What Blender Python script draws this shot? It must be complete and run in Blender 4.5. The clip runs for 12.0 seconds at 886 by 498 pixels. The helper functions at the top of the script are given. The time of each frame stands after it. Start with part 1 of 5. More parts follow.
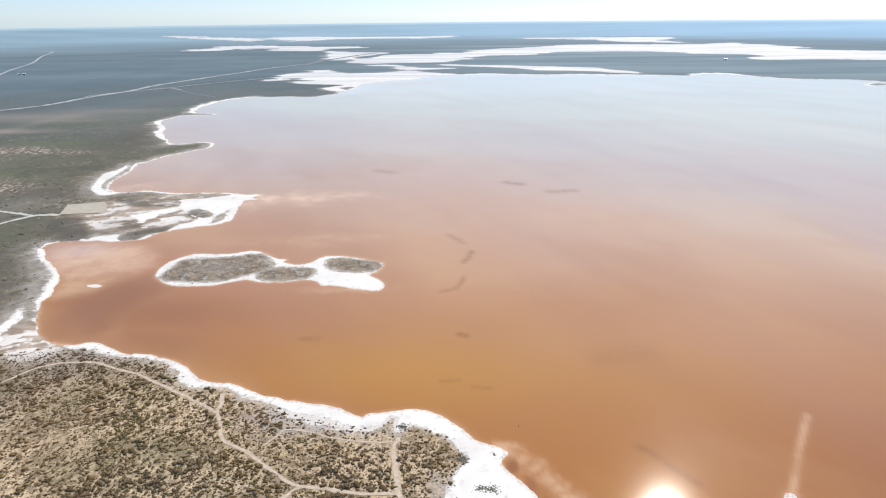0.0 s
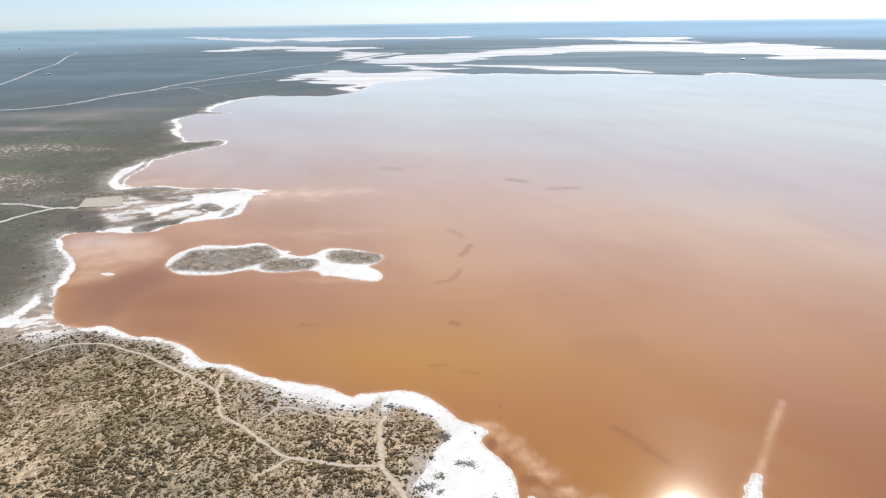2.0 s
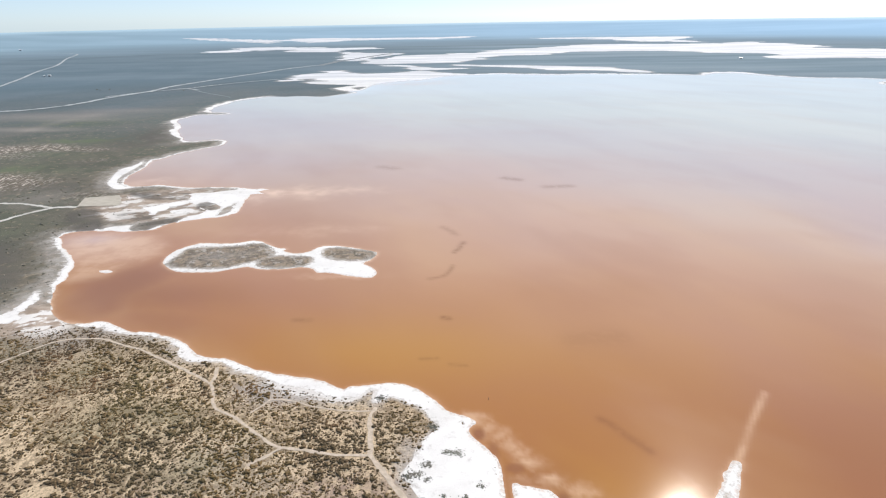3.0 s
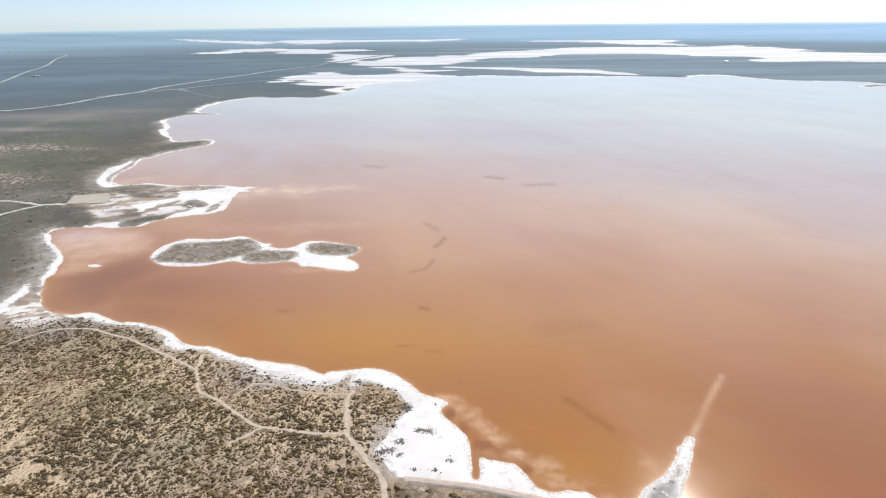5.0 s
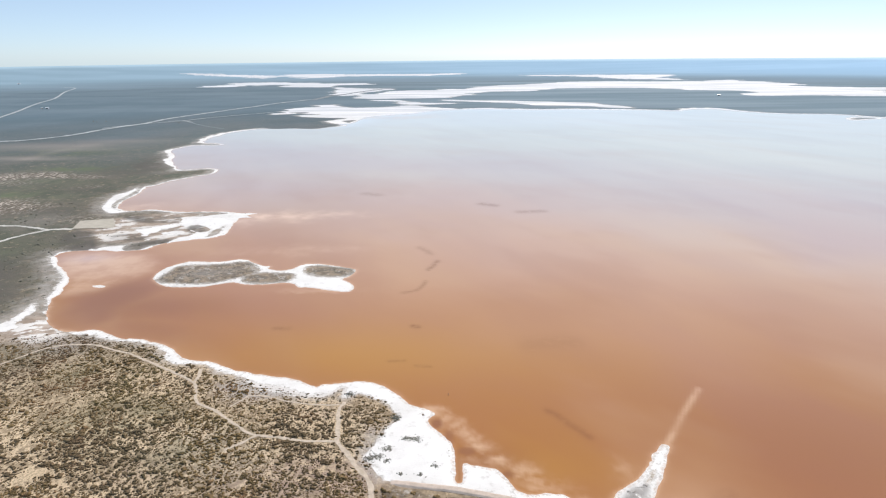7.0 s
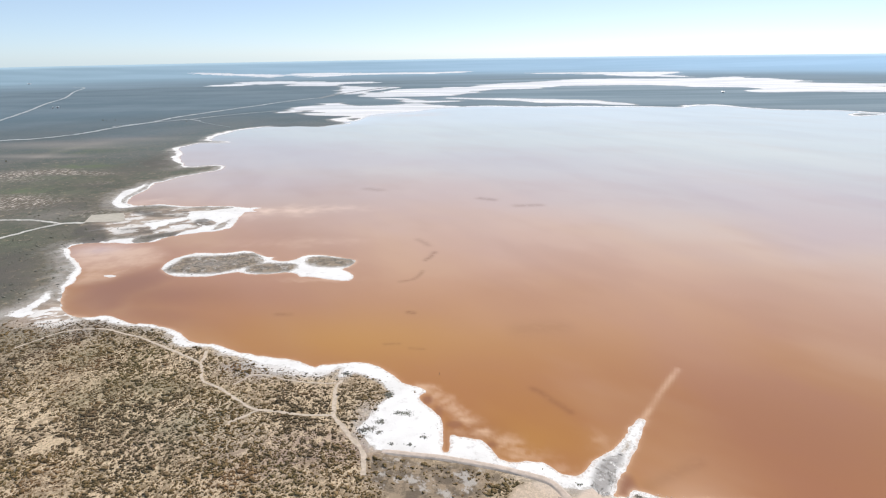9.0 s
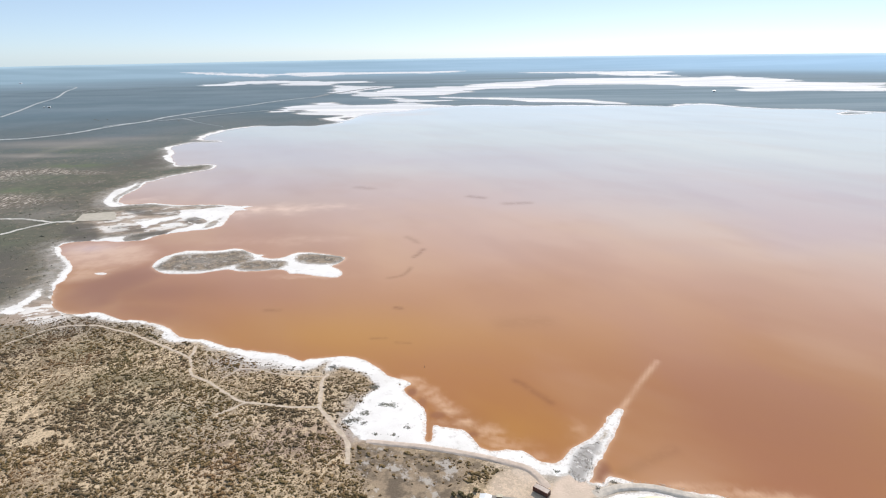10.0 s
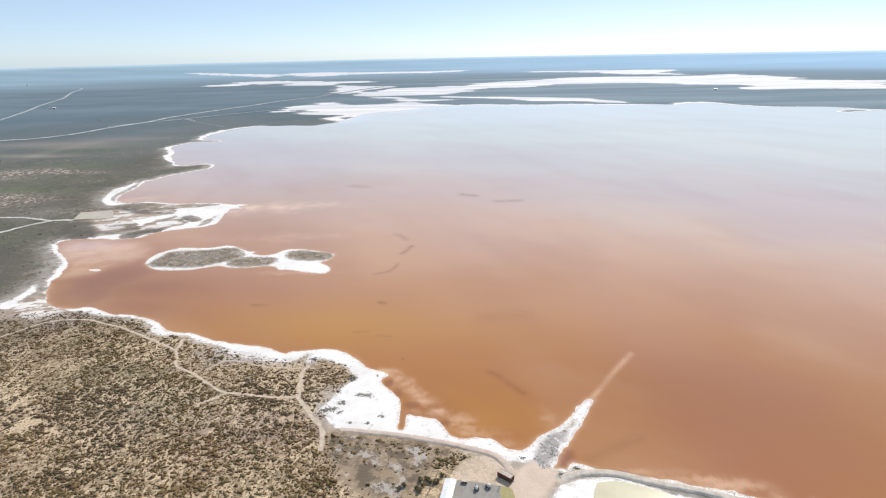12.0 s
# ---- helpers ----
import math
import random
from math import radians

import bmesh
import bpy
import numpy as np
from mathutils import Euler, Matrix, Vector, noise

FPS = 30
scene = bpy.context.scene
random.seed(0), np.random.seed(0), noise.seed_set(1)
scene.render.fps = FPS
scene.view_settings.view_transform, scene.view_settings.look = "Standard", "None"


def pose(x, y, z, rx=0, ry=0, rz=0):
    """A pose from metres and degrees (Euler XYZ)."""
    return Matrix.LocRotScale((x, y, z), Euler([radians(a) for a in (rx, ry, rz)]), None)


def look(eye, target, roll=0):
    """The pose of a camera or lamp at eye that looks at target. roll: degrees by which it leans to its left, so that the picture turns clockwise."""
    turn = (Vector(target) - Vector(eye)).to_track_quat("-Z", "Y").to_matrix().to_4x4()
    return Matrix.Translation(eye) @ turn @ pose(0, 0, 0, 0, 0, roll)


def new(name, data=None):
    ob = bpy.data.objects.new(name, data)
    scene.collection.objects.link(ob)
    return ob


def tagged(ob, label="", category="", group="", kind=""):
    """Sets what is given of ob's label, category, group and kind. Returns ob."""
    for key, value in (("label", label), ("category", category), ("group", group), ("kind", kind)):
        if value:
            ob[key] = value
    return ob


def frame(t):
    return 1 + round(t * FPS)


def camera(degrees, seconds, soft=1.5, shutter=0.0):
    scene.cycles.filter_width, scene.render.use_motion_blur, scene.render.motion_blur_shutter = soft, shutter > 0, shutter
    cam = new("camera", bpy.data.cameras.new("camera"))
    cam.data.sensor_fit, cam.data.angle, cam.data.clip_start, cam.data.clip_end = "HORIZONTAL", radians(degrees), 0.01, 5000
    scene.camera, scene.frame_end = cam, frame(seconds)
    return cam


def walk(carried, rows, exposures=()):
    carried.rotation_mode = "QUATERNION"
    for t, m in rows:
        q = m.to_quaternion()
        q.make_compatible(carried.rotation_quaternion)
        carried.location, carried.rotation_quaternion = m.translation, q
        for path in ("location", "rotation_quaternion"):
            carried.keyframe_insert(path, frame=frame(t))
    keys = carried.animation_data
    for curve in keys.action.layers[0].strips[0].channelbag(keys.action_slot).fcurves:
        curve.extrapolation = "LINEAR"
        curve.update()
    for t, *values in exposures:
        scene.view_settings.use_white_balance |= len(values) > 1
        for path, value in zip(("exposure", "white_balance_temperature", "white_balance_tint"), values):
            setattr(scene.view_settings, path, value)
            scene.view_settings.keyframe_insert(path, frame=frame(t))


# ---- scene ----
cam = camera(77, 12.0, soft=1.15)
PATH = [
    (0, (0.106, -1.385, 119.439), (0.089, 0.458, 118.664), -0.6),
    (0.5, (2.817, -4.035, 119.366), (2.778, -2.191, 118.593), -0.5),
    (1, (5.185, -6.39, 119.294), (5.129, -4.546, 118.521), -0.8),
    (1.5, (7.479, -8.586, 119.168), (7.41, -6.743, 118.394), -0.8),
    (2, (9.799, -10.628, 119.061), (9.724, -8.785, 118.288), -0.8),
    (2.5, (11.992, -12.716, 118.982), (11.915, -10.873, 118.21), -0.9),
    (3, (14.043, -14.916, 118.947), (13.965, -13.073, 118.175), -1.0),
    (5, (20.572, -25.136, 118.837), (20.522, -23.29, 118.072), -0.7),
    (5.5, (21.998, -27.941, 118.808), (21.949, -26.088, 118.057), -0.6),
    (6, (23.109, -30.905, 118.787), (23.06, -29.025, 118.105), -0.6),
    (6.5, (24.203, -34.142, 118.688), (24.154, -32.255, 118.025), -0.5),
    (7, (25.435, -37.28, 118.617), (25.383, -35.394, 117.955), -0.6),
    (9, (31.71, -49.328, 118.208), (31.634, -47.444, 117.541), -0.9),
    (9.5, (33.745, -51.844, 118.201), (33.677, -49.96, 117.533), -0.8),
    (10, (36.028, -54.012, 118.204), (35.97, -52.128, 117.535), -0.9),
    (10.5, (38.555, -55.842, 118.174), (38.489, -53.958, 117.504), -1.0),
    (11, (41.416, -57.24, 118.142), (41.344, -55.358, 117.471), -1.1),
    (11.5, (44.383, -58.397, 118.103), (44.308, -56.514, 117.432), -1.1),
    (12, (47.447, -59.424, 118.076), (47.369, -57.541, 117.406), -1.2),
]
walk(cam, [(t, look(eye, target, roll)) for t, eye, target, roll in PATH])

# ---- daylight ----
SUN_ELEVATION, SUN_AZIMUTH = 45.7, 27.6  # azimuth clockwise from +y
world = bpy.data.worlds.new("sky")
scene.world = world
world.use_nodes = True
sky = world.node_tree.nodes.new("ShaderNodeTexSky")
sky.sky_type = "NISHITA"
sky.sun_disc = False
sky.sun_elevation, sky.sun_rotation = radians(SUN_ELEVATION), radians(SUN_AZIMUTH)
sky.altitude, sky.air_density, sky.dust_density, sky.ozone_density = 50, 0.50, 0.32, 1.2
background = world.node_tree.nodes["Background"]
haze = world.node_tree.nodes.new("ShaderNodeMix")
haze.data_type = "RGBA"
haze.inputs[0].default_value = 0.4
haze.inputs[7].default_value = (4.7, 5.9, 7.0, 1)
world.node_tree.links.new(sky.outputs[0], haze.inputs[6])
world.node_tree.links.new(haze.outputs[2], background.inputs[0])
background.inputs[1].default_value = 0.13

sun_data = bpy.data.lights.new("sun", "SUN")
sun_data.energy, sun_data.angle, sun_data.color = 3.6, radians(0.55), (1.0, 0.91, 0.81)
sun = new("sun", sun_data)
a, e = radians(SUN_AZIMUTH), radians(SUN_ELEVATION)
sun.matrix_world = look((400 * math.sin(a) * math.cos(e), 400 * math.cos(a) * math.cos(e), 400 * math.sin(e)), (0, 0, 0))
scene.view_settings.exposure = 0.06

# ---- plan: outlines in metres, east x and north y; shore points carry the width of their salt rim ----
SHORE_SOUTH = [(127.5, 65, 5), (122.5, 67.5, 6), (115.5, 69, 5), (108.5, 71, 4), (100.5, 72.5, 3), (93, 74, 3), (85, 76.5, 3), (80, 78.5, 3), (78.5, 76.5, 2),
    (77, 75.5, 2), (73.5, 76, 2), (73.5, 77.5, 2), (75.5, 80.5, 3), (77.5, 84.5, 3), (80, 88, 4), (83, 93, 4), (86.5, 99, 4), (90, 105.5, 4),
    (92.5, 110, 4), (92, 111.5, 4), (90, 111, 4), (86.5, 106.5, 4), (82.5, 100.5, 4), (78.5, 96, 4), (76, 93.5, 4), (73, 91.5, 4), (70, 88.5, 4),
    (68, 86, 5), (65.5, 84, 5), (62, 83.5, 6), (60, 84.5, 6), (57.5, 86.5, 5), (55.5, 89, 5), (53, 89.5, 5)]
SHORE_LOBE = [(50.5, 90, 5), (47.5, 89, 4), (44, 89.5, 4), (41.5, 91.5, 4), (39.5, 95.5, 5), (37, 99.5, 6), (35, 100, 6), (32, 100.5, 6),
    (29, 101, 6), (27.5, 101.5, 5), (27.5, 98, 4), (27.5, 95, 3), (26.5, 93.5, 3), (24.5, 94, 3), (24.5, 97, 4), (24, 103, 5), (23.5, 109, 6),
    (22, 112, 6), (19, 116, 6), (17, 118.5, 6), (15, 122, 5), (15.5, 125.5, 5), (17, 127, 4), (13.5, 129.5, 6), (10, 130.5, 7), (5.5, 135.5, 8),
    (1, 140, 8), (-3, 143.5, 8), (-8.5, 145.5, 8), (-13, 146, 8), (-17.5, 145.5, 8)]
SHORE_SCRUB = [(-22.5, 144.5, 9), (-26, 144, 10), (-28, 142.5, 9), (-30.5, 143.5, 10), (-35.5, 147, 11), (-41, 148.5, 11), (-46, 149.5, 9),
    (-51.5, 150.5, 7), (-56.5, 152, 6), (-62.5, 154, 6), (-67.5, 156.5, 7), (-72.5, 159, 7), (-75.5, 160, 5), (-80, 161, 4), (-84.5, 162, 5),
    (-89.5, 163.5, 6), (-94, 167.5, 7), (-99, 172, 6), (-104.5, 175, 5), (-112, 178.5, 4), (-117.5, 180, 4), (-121, 179.5, 4), (-124.5, 179.5, 4),
    (-130, 182.5, 6), (-137.5, 187, 7), (-143, 188.5, 7), (-145, 188, 7), (-148, 186, 4)]
SHORE_WEST_BAY = [(-153, 187.5, 2), (-158, 189, 1), (-164.5, 192.5, 0), (-172, 200.5, 0), (-179, 210.5, 1), (-185.5, 223, 3),
    (-187, 231, 5), (-191, 242, 6), (-201, 257, 5), (-211, 267, 5), (-222, 278, 5), (-229, 287, 5), (-230, 295, 4), (-224, 297, 6),
    (-213, 299, 5), (-200, 298, 5), (-188, 298, 5), (-178, 302, 5), (-173, 311, 5), (-165, 317, 5), (-155, 321, 6), (-146, 324, 6), (-138, 332, 7),
    (-140, 342, 7), (-143, 358, 6), (-143, 367, 5), (-144, 374, 4), (-134, 376, 3), (-143, 380, 3), (-133, 387, 3), (-145, 387, 3), (-155, 390, 4), (-164, 392, 4), (-179, 392, 4), (-194, 392, 4),
    (-204, 393, 4)]
SHORE_NORTH_WEST = [(-216, 397, 4), (-227, 399, 4), (-235, 396, 3), (-245, 396, 3), (-256, 402, 5), (-262, 412, 5), (-266, 426, 5), (-267, 437, 5),
    (-269, 460, 5), (-275, 481, 6), (-268, 491, 6), (-263, 510, 5), (-254, 521, 5), (-247, 533, 6), (-237, 545, 8), (-239, 564, 9), (-252, 572, 8),
    (-267, 569, 8), (-283, 567, 9), (-297, 585, 9), (-314, 611, 17), (-328, 650, 17), (-342, 669, 20), (-356, 698, 15), (-356, 716, 9),
    (-350, 735, 6), (-335, 743, 6), (-300, 748, 7), (-330, 761, 6), (-344, 771, 17), (-353, 809, 28), (-352, 841, 25)]
SHORE_FAR = [(-346, 873, 28), (-331, 903, 17), (-311, 925, 9), (-282, 919, 6), (-252, 926, 5), (-219, 915, 5), (-206, 927, 3), (-190, 946, 1), (-169, 963, 1), (-189, 971, 4),
    (-184, 984, 6), (-174, 992, 6), (-165, 1009, 9), (-159, 1088, 10), (-120, 1137, 19), (-73, 1164, 19), (-31, 1220, 19), (19, 1242, 24),
    (83, 1257, 30), (146, 1236, 30), (208, 1222, 26), (270, 1230, 20), (332, 1216, 24), (393, 1207, 20), (449, 1198, 14), (497, 1178, 12), (526, 1213, 25),
    (577, 1221, 25), (613, 1161, 15), (649, 1117, 6), (696, 1097, 5), (742, 1090, 5), (781, 1062, 9), (820, 1019, 9)]
ISLAND = [(-142, 245), (-146.5, 250.5), (-148.5, 258), (-147.5, 267), (-144, 272), (-138, 277.5), (-126.5, 277), (-115.5, 278), (-109.5, 281.5), (-102.5, 279.5),
    (-95, 273), (-90, 270), (-86, 270), (-87, 266.5), (-83, 263.5), (-77, 262.5), (-72, 264.5), (-69, 269.5), (-65.5, 273), (-58.5, 273.5),
    (-50.5, 271.5), (-42.5, 268.5), (-36.5, 266), (-33.5, 264), (-34.5, 257), (-37, 252.5), (-40.5, 249.5), (-35, 245.5), (-31, 239), (-32.5, 233),
    (-40.5, 234), (-48, 236.5), (-55.5, 238.5), (-61, 239), (-63.5, 243), (-69, 245), (-77, 243), (-87, 242), (-94, 243.5), (-98.5, 245.5),
    (-104.5, 243.5), (-111.5, 240), (-119.5, 239), (-130, 239), (-136.5, 241)]
ISLAND_SCRUB_WEST = [(-142, 248), (-142.5, 253), (-141, 261.5), (-140.5, 268), (-127.5, 270.5), (-113.5, 272.5), (-107.5, 276), (-101.5, 275.5), (-95.5, 269),
    (-92, 264), (-93.5, 259), (-97, 253.5), (-104, 250), (-109.5, 246), (-119, 244.5), (-129, 244.5), (-136.5, 245.5)]
ISLAND_SCRUB_MID = [(-93.5, 248), (-93, 255.5), (-86, 258), (-77, 257.5), (-69, 255.5), (-69, 249.5), (-74.5, 246), (-84.5, 245)]
ISLAND_SCRUB_EAST = [(-62, 262), (-61.5, 268.5), (-53.5, 269.5), (-42, 266), (-36, 264), (-36, 258), (-41, 254.5), (-50, 255),
    (-57.5, 257)]
ISLET = [(-175.5, 239.4), (-173.8, 240.7), (-168.6, 240), (-168.6, 238.2), (-172, 238.2)]
POINT_PAD = [(-256, 345), (-263, 365), (-241, 372), (-228, 352), (-228, 347)]
BEACH_NORTH = [(-274, 403), (-281, 421), (-287, 438), (-289, 452), (-285, 459), (-285, 473), (-284, 487), (-274, 473), (-271, 458), (-270, 442),
    (-268, 427), (-261, 410), (-250, 400), (-238, 400), (-227, 397), (-238, 392), (-249, 384), (-261, 389)]
LOBE_SALT = [(-16, 137), (-13.5, 139), (-9, 136.5), (-3.5, 134), (2, 130.5), (3.5, 123.5), (0.5, 117), (-1, 109.5), (-3.5, 105.5), (0, 99.5), (4.5, 94),
    (13, 92.5), (22.5, 91), (26.5, 92), (24.5, 100), (23.5, 109), (18.5, 117), (15, 124.5), (10, 130.5), (2.5, 138), (-6, 145), (-15.5, 146)]
LOBE_SCRUB = [(-5, 135), (0, 131.5), (4, 125), (3, 122.5), (0, 119), (-1.5, 111.5), (-4.5, 108), (-9, 116.5), (-12.5, 130.5), (-11.5, 138)]
BANK_SALT = [(24.5, 91.5), (27, 101.5), (37, 100), (41, 91.5), (48.5, 89.5), (54, 89.5), (59, 84.5), (63, 83.5), (68.5, 83.5), (68.5, 79.5), (64.5, 78.5), (60, 79.5),
    (55.5, 83), (50, 85), (43, 87), (34, 89.5)]
SPIT_ROCKS = [(68, 79.5), (69.5, 85), (72.5, 90), (76, 93), (78, 93), (80.5, 95), (80.5, 91.5), (78, 88), (75.5, 83.5), (73, 78.5), (71, 76)]
POND_BASIN = [(71, 64), (73.5, 68.5), (78, 70.5), (84, 72), (90.5, 72), (98.5, 69.5), (106.5, 66), (112, 63.5), (104.5, 60.5), (81.5, 59.5), (71, 60)]
POND = [(84.5, 69), (85.5, 70), (91, 70.5), (98, 68.5), (104.5, 65), (103, 61.5), (83.5, 61), (83, 65)]
CLEARING = [(62, 74), (65, 77), (69, 79), (71.5, 78), (73, 75), (75, 73), (73, 71), (71, 67.5), (69, 64), (65, 62),
    (59.5, 61.5), (60, 67), (60.5, 70.5)]
YARD = [(44.5, 70.5), (51.5, 69.5), (58.5, 68), (59, 61.5), (42, 61)]
APRON = [(47, 79), (53.5, 81.5), (57, 79.5), (59.5, 74), (61.5, 72), (59.5, 61.5), (42, 61), (43.5, 71)]
MUDFLAT = [(4, 92), (13, 91), (24.5, 89), (35.5, 86.5), (45, 83.5), (39.5, 79.5), (35.5, 74.5), (33.5, 68.5), (29.5, 62.5), (15.5, 64.5), (9.5, 74.5), (3.5, 80.5),
    (1.5, 86.5)]
FAR_ISLE = [(729, 1008), (762, 1035), (783, 1021), (792, 1008), (755, 994), (730, 987)]
FAR_SALT_GATE = [(-367, 1165), (-363, 1266), (-341, 1335), (-280, 1374), (-214, 1319), (-136, 1355), (-83, 1395), (-10, 1306), (5, 1221),
    (-16, 1138), (-87, 1134), (-127, 1084), (-165, 1038), (-185, 1003), (-164, 974), (-195, 905), (-192, 960), (-244, 1027), (-216, 1072),
    (-283, 1111), (-307, 1135), (-270, 1155), (-314, 1184)]
FAR_MARSH_SPIT = [(-369, 1089), (-289, 1091), (-236, 1036), (-198, 986), (-168, 975), (-198, 921), (-239, 908), (-310, 914)]
FAR_MARSH_TONGUE = [(-38, 1340), (2, 1383), (87, 1404), (142, 1380), (177, 1311), (212, 1277), (133, 1259), (57, 1283), (-17, 1278)]
FAR_SALT_NECK = [(-598, 2232), (-453, 2089), (-346, 1769), (-308, 1713), (-285, 1838), (-244, 1946), (-215, 2037), (-334, 2134), (-432, 2194)]
FAR_SALT_MID = [(-277, 1684), (-224, 1798), (-164, 1929), (-40, 1934), (88, 1938), (236, 1876), (139, 1809), (48, 1773), (64, 1694), (-28, 1596),
    (-97, 1564), (-162, 1576), (-224, 1565)]
FAR_SALT_WEST = [(-1006, 2287), (-981, 2450), (-977, 2642), (-849, 2660), (-688, 2565), (-513, 2470), (-418, 2493), (-375, 2387), (-473, 2283),
    (-574, 2227), (-724, 2343), (-854, 2375), (-933, 2270)]
FAR_SALT_HIGH = [(-1801, 3710), (-1602, 3728), (-1345, 3641), (-1104, 3570), (-988, 3673), (-775, 3704), (-396, 3600), (-97, 3579), (29, 3629),
    (46, 3423), (-167, 3325), (-432, 3337), (-611, 3237), (-796, 3074), (-935, 3349), (-1048, 3388), (-1012, 3073), (-1177, 3273), (-1452, 3542)]
FAR_SALT_BAND = [(126, 2138), (204, 2197), (319, 2251), (455, 2398), (585, 2460), (804, 2395), (1046, 2424), (1191, 2489), (1204, 2275),
    (1234, 2131), (1242, 1972), (1284, 1890), (1421, 1857), (1216, 1569), (1083, 1572), (988, 1591), (854, 1570), (876, 1714), (864, 1800),
    (738, 1889), (581, 1992), (382, 1971), (272, 1869), (140, 1837), (-8, 1897), (-41, 1966), (69, 1974)]
FAR_SALT_EAST = [(366, 3123), (533, 3227), (762, 3136), (947, 3148), (1157, 3061), (1181, 2968), (1015, 2736), (1045, 2480), (866, 2596),
    (733, 2768), (686, 2926), (509, 3068)]
FAR_SALT_STREAK = [(-16, 1531), (76, 1496), (158, 1484), (193, 1460), (287, 1409), (351, 1382), (406, 1279), (434, 1206), (395, 1238), (334, 1305),
    (270, 1313), (205, 1322), (172, 1391), (74, 1441), (-7, 1472)]
FAR_SALT_THREAD = [(-210, 1523), (-141, 1531), (-58, 1443), (1, 1434), (45, 1393), (-20, 1370), (-66, 1344), (-148, 1457)]
CAUSEWAY = [(-377, 1553), (-354, 1706), (-323, 1791), (-284, 1913), (-235, 2054)]
POINT_TIP = [(-190, 374), (-176, 378), (-158, 386), (-141, 386), (-134, 379), (-143, 369), (-145, 356), (-150, 340), (-150, 324), (-163, 316), (-170, 313), (-168, 324), (-160, 335),
    (-176, 350), (-183, 362)]
POINT_SALT = [(-206, 341), (-197, 350), (-185, 357), (-178, 350), (-189, 344), (-191, 327), (-195, 324), (-200, 333)]
POINT_SALT_WEST = [(-211, 301), (-207, 306), (-195, 310), (-189, 317), (-188, 322), (-180, 318), (-189, 314), (-191, 301), (-200, 296)]
POINT_LENS = [(-183, 333), (-181, 339), (-171, 340), (-167, 332), (-176, 330)]
POINT_MARSH_NORTH = [(-235, 379), (-192, 377), (-186, 362), (-210, 361), (-229, 368)]
POINT_MARSH_SOUTH = [(-191, 299), (-194, 307), (-186, 317), (-174, 322), (-170, 315), (-179, 308), (-182, 299)]
POINT_MARSH_WEST = [(-252, 330), (-239, 340), (-213, 302), (-229, 297)]
CORNER_SALT = [(-239, 293), (-234, 280), (-226, 273), (-216, 261), (-205, 246), (-193, 219.5), (-189.5, 206), (-189.5, 195), (-192.5, 188.5), (-183.5, 186),
    (-180, 189), (-184, 199), (-183.5, 207.5), (-189.5, 216.5), (-192, 229), (-201, 248), (-218, 270), (-234, 295)]
CORNER_STREAK = [(-179.5, 187), (-178.5, 193.5), (-171.5, 197.5), (-167.5, 193), (-173, 187.5), (-171, 179)]
CORNER_FLAT = [(-172.5, 179), (-170, 185), (-156, 187), (-150, 180), (-156.5, 177), (-167.5, 177)]
FOOTPATH = [(-162.5, 156.5), (-156.5, 165.5), (-152, 171), (-145.5, 174), (-135, 174.5), (-128.5, 173), (-121, 169.5), (-112.5, 166.5),
    (-102.5, 161), (-92.5, 155.5), (-84, 150.5), (-76.5, 145.5), (-73, 141), (-70, 134), (-66, 130.5), (-59.5, 127), (-52.5, 121.5), (-45.5, 116.5),
    (-41.5, 114.5), (-34.5, 113.5), (-30, 112.5), (-24, 111.5), (-17.5, 111.5), (-13.5, 111.5)]
FOOTPATH_STUB = [(-76, 145), (-76, 150), (-77.5, 155.5)]
FOOTPATH_SHORE = [(-15.5, 133.5), (-16.5, 128.5), (-15.5, 122.5), (-14, 114.5), (-13.5, 111.5), (-9.5, 106), (-6, 101), (-2.5, 96.5), (0, 93),
    (1, 88), (1.5, 83)]
FOOTPATH_FAINT = [(-56, 130), (-53, 134), (-51, 137), (-43.5, 136), (-36.5, 133.5), (-25.5, 131.5), (-16, 131.5)]
FOOTPATH_LOW = [(-49, 107), (-45, 110), (-41, 114)]
LEVEE_WEST = [(3, 94), (13, 92.5), (24.5, 91), (35.5, 88.5), (43, 86.5), (52, 83.5), (55.5, 82), (58, 79.5), (60, 76), (62, 73)]
LEVEE_EAST = [(73.5, 71.5), (76.5, 72.5), (81, 74), (86.5, 74.5), (91.5, 74), (96, 72.5), (101.5, 70.5), (107.5, 69), (114.5, 67), (120, 65), (126.5, 63)]
ROAD_MAIN = [(-704, 695), (-692, 751), (-666, 783), (-629, 800), (-596, 850), (-582, 937), (-559, 1008), (-555, 1085), (-538, 1146), (-504, 1254), (-470, 1351), (-438, 1458),
    (-382, 1562)]
ROAD_UPPER = [(-731, 725), (-821, 897), (-886, 1025), (-996, 1261), (-1112, 1485), (-1206, 1695), (-1391, 2013), (-1526, 2277), (-1622, 2339)]
ROAD_FORK_A = [(-369, 350), (-342, 350), (-324, 353), (-302, 352), (-271, 343)]
ROAD_FORK_B = [(-310, 272), (-297, 296), (-290, 311), (-281, 331), (-271, 343), (-255, 345)]
TRACK_SIDE = [(-532, 1043), (-512, 1050), (-474, 1025)]
SHOAL_SPIT = [(92, 111.5), (96.5, 117.5), (103, 127), (110, 136.5), (115, 143)]
SHALLOW_BAY = [(-188, 228), (-176, 231), (-166, 240), (-161, 249), (-154, 261), (-156, 273), (-165, 283.5), (-191, 295), (-221.5, 295), (-222, 285),
    (-210, 265), (-196, 246)]
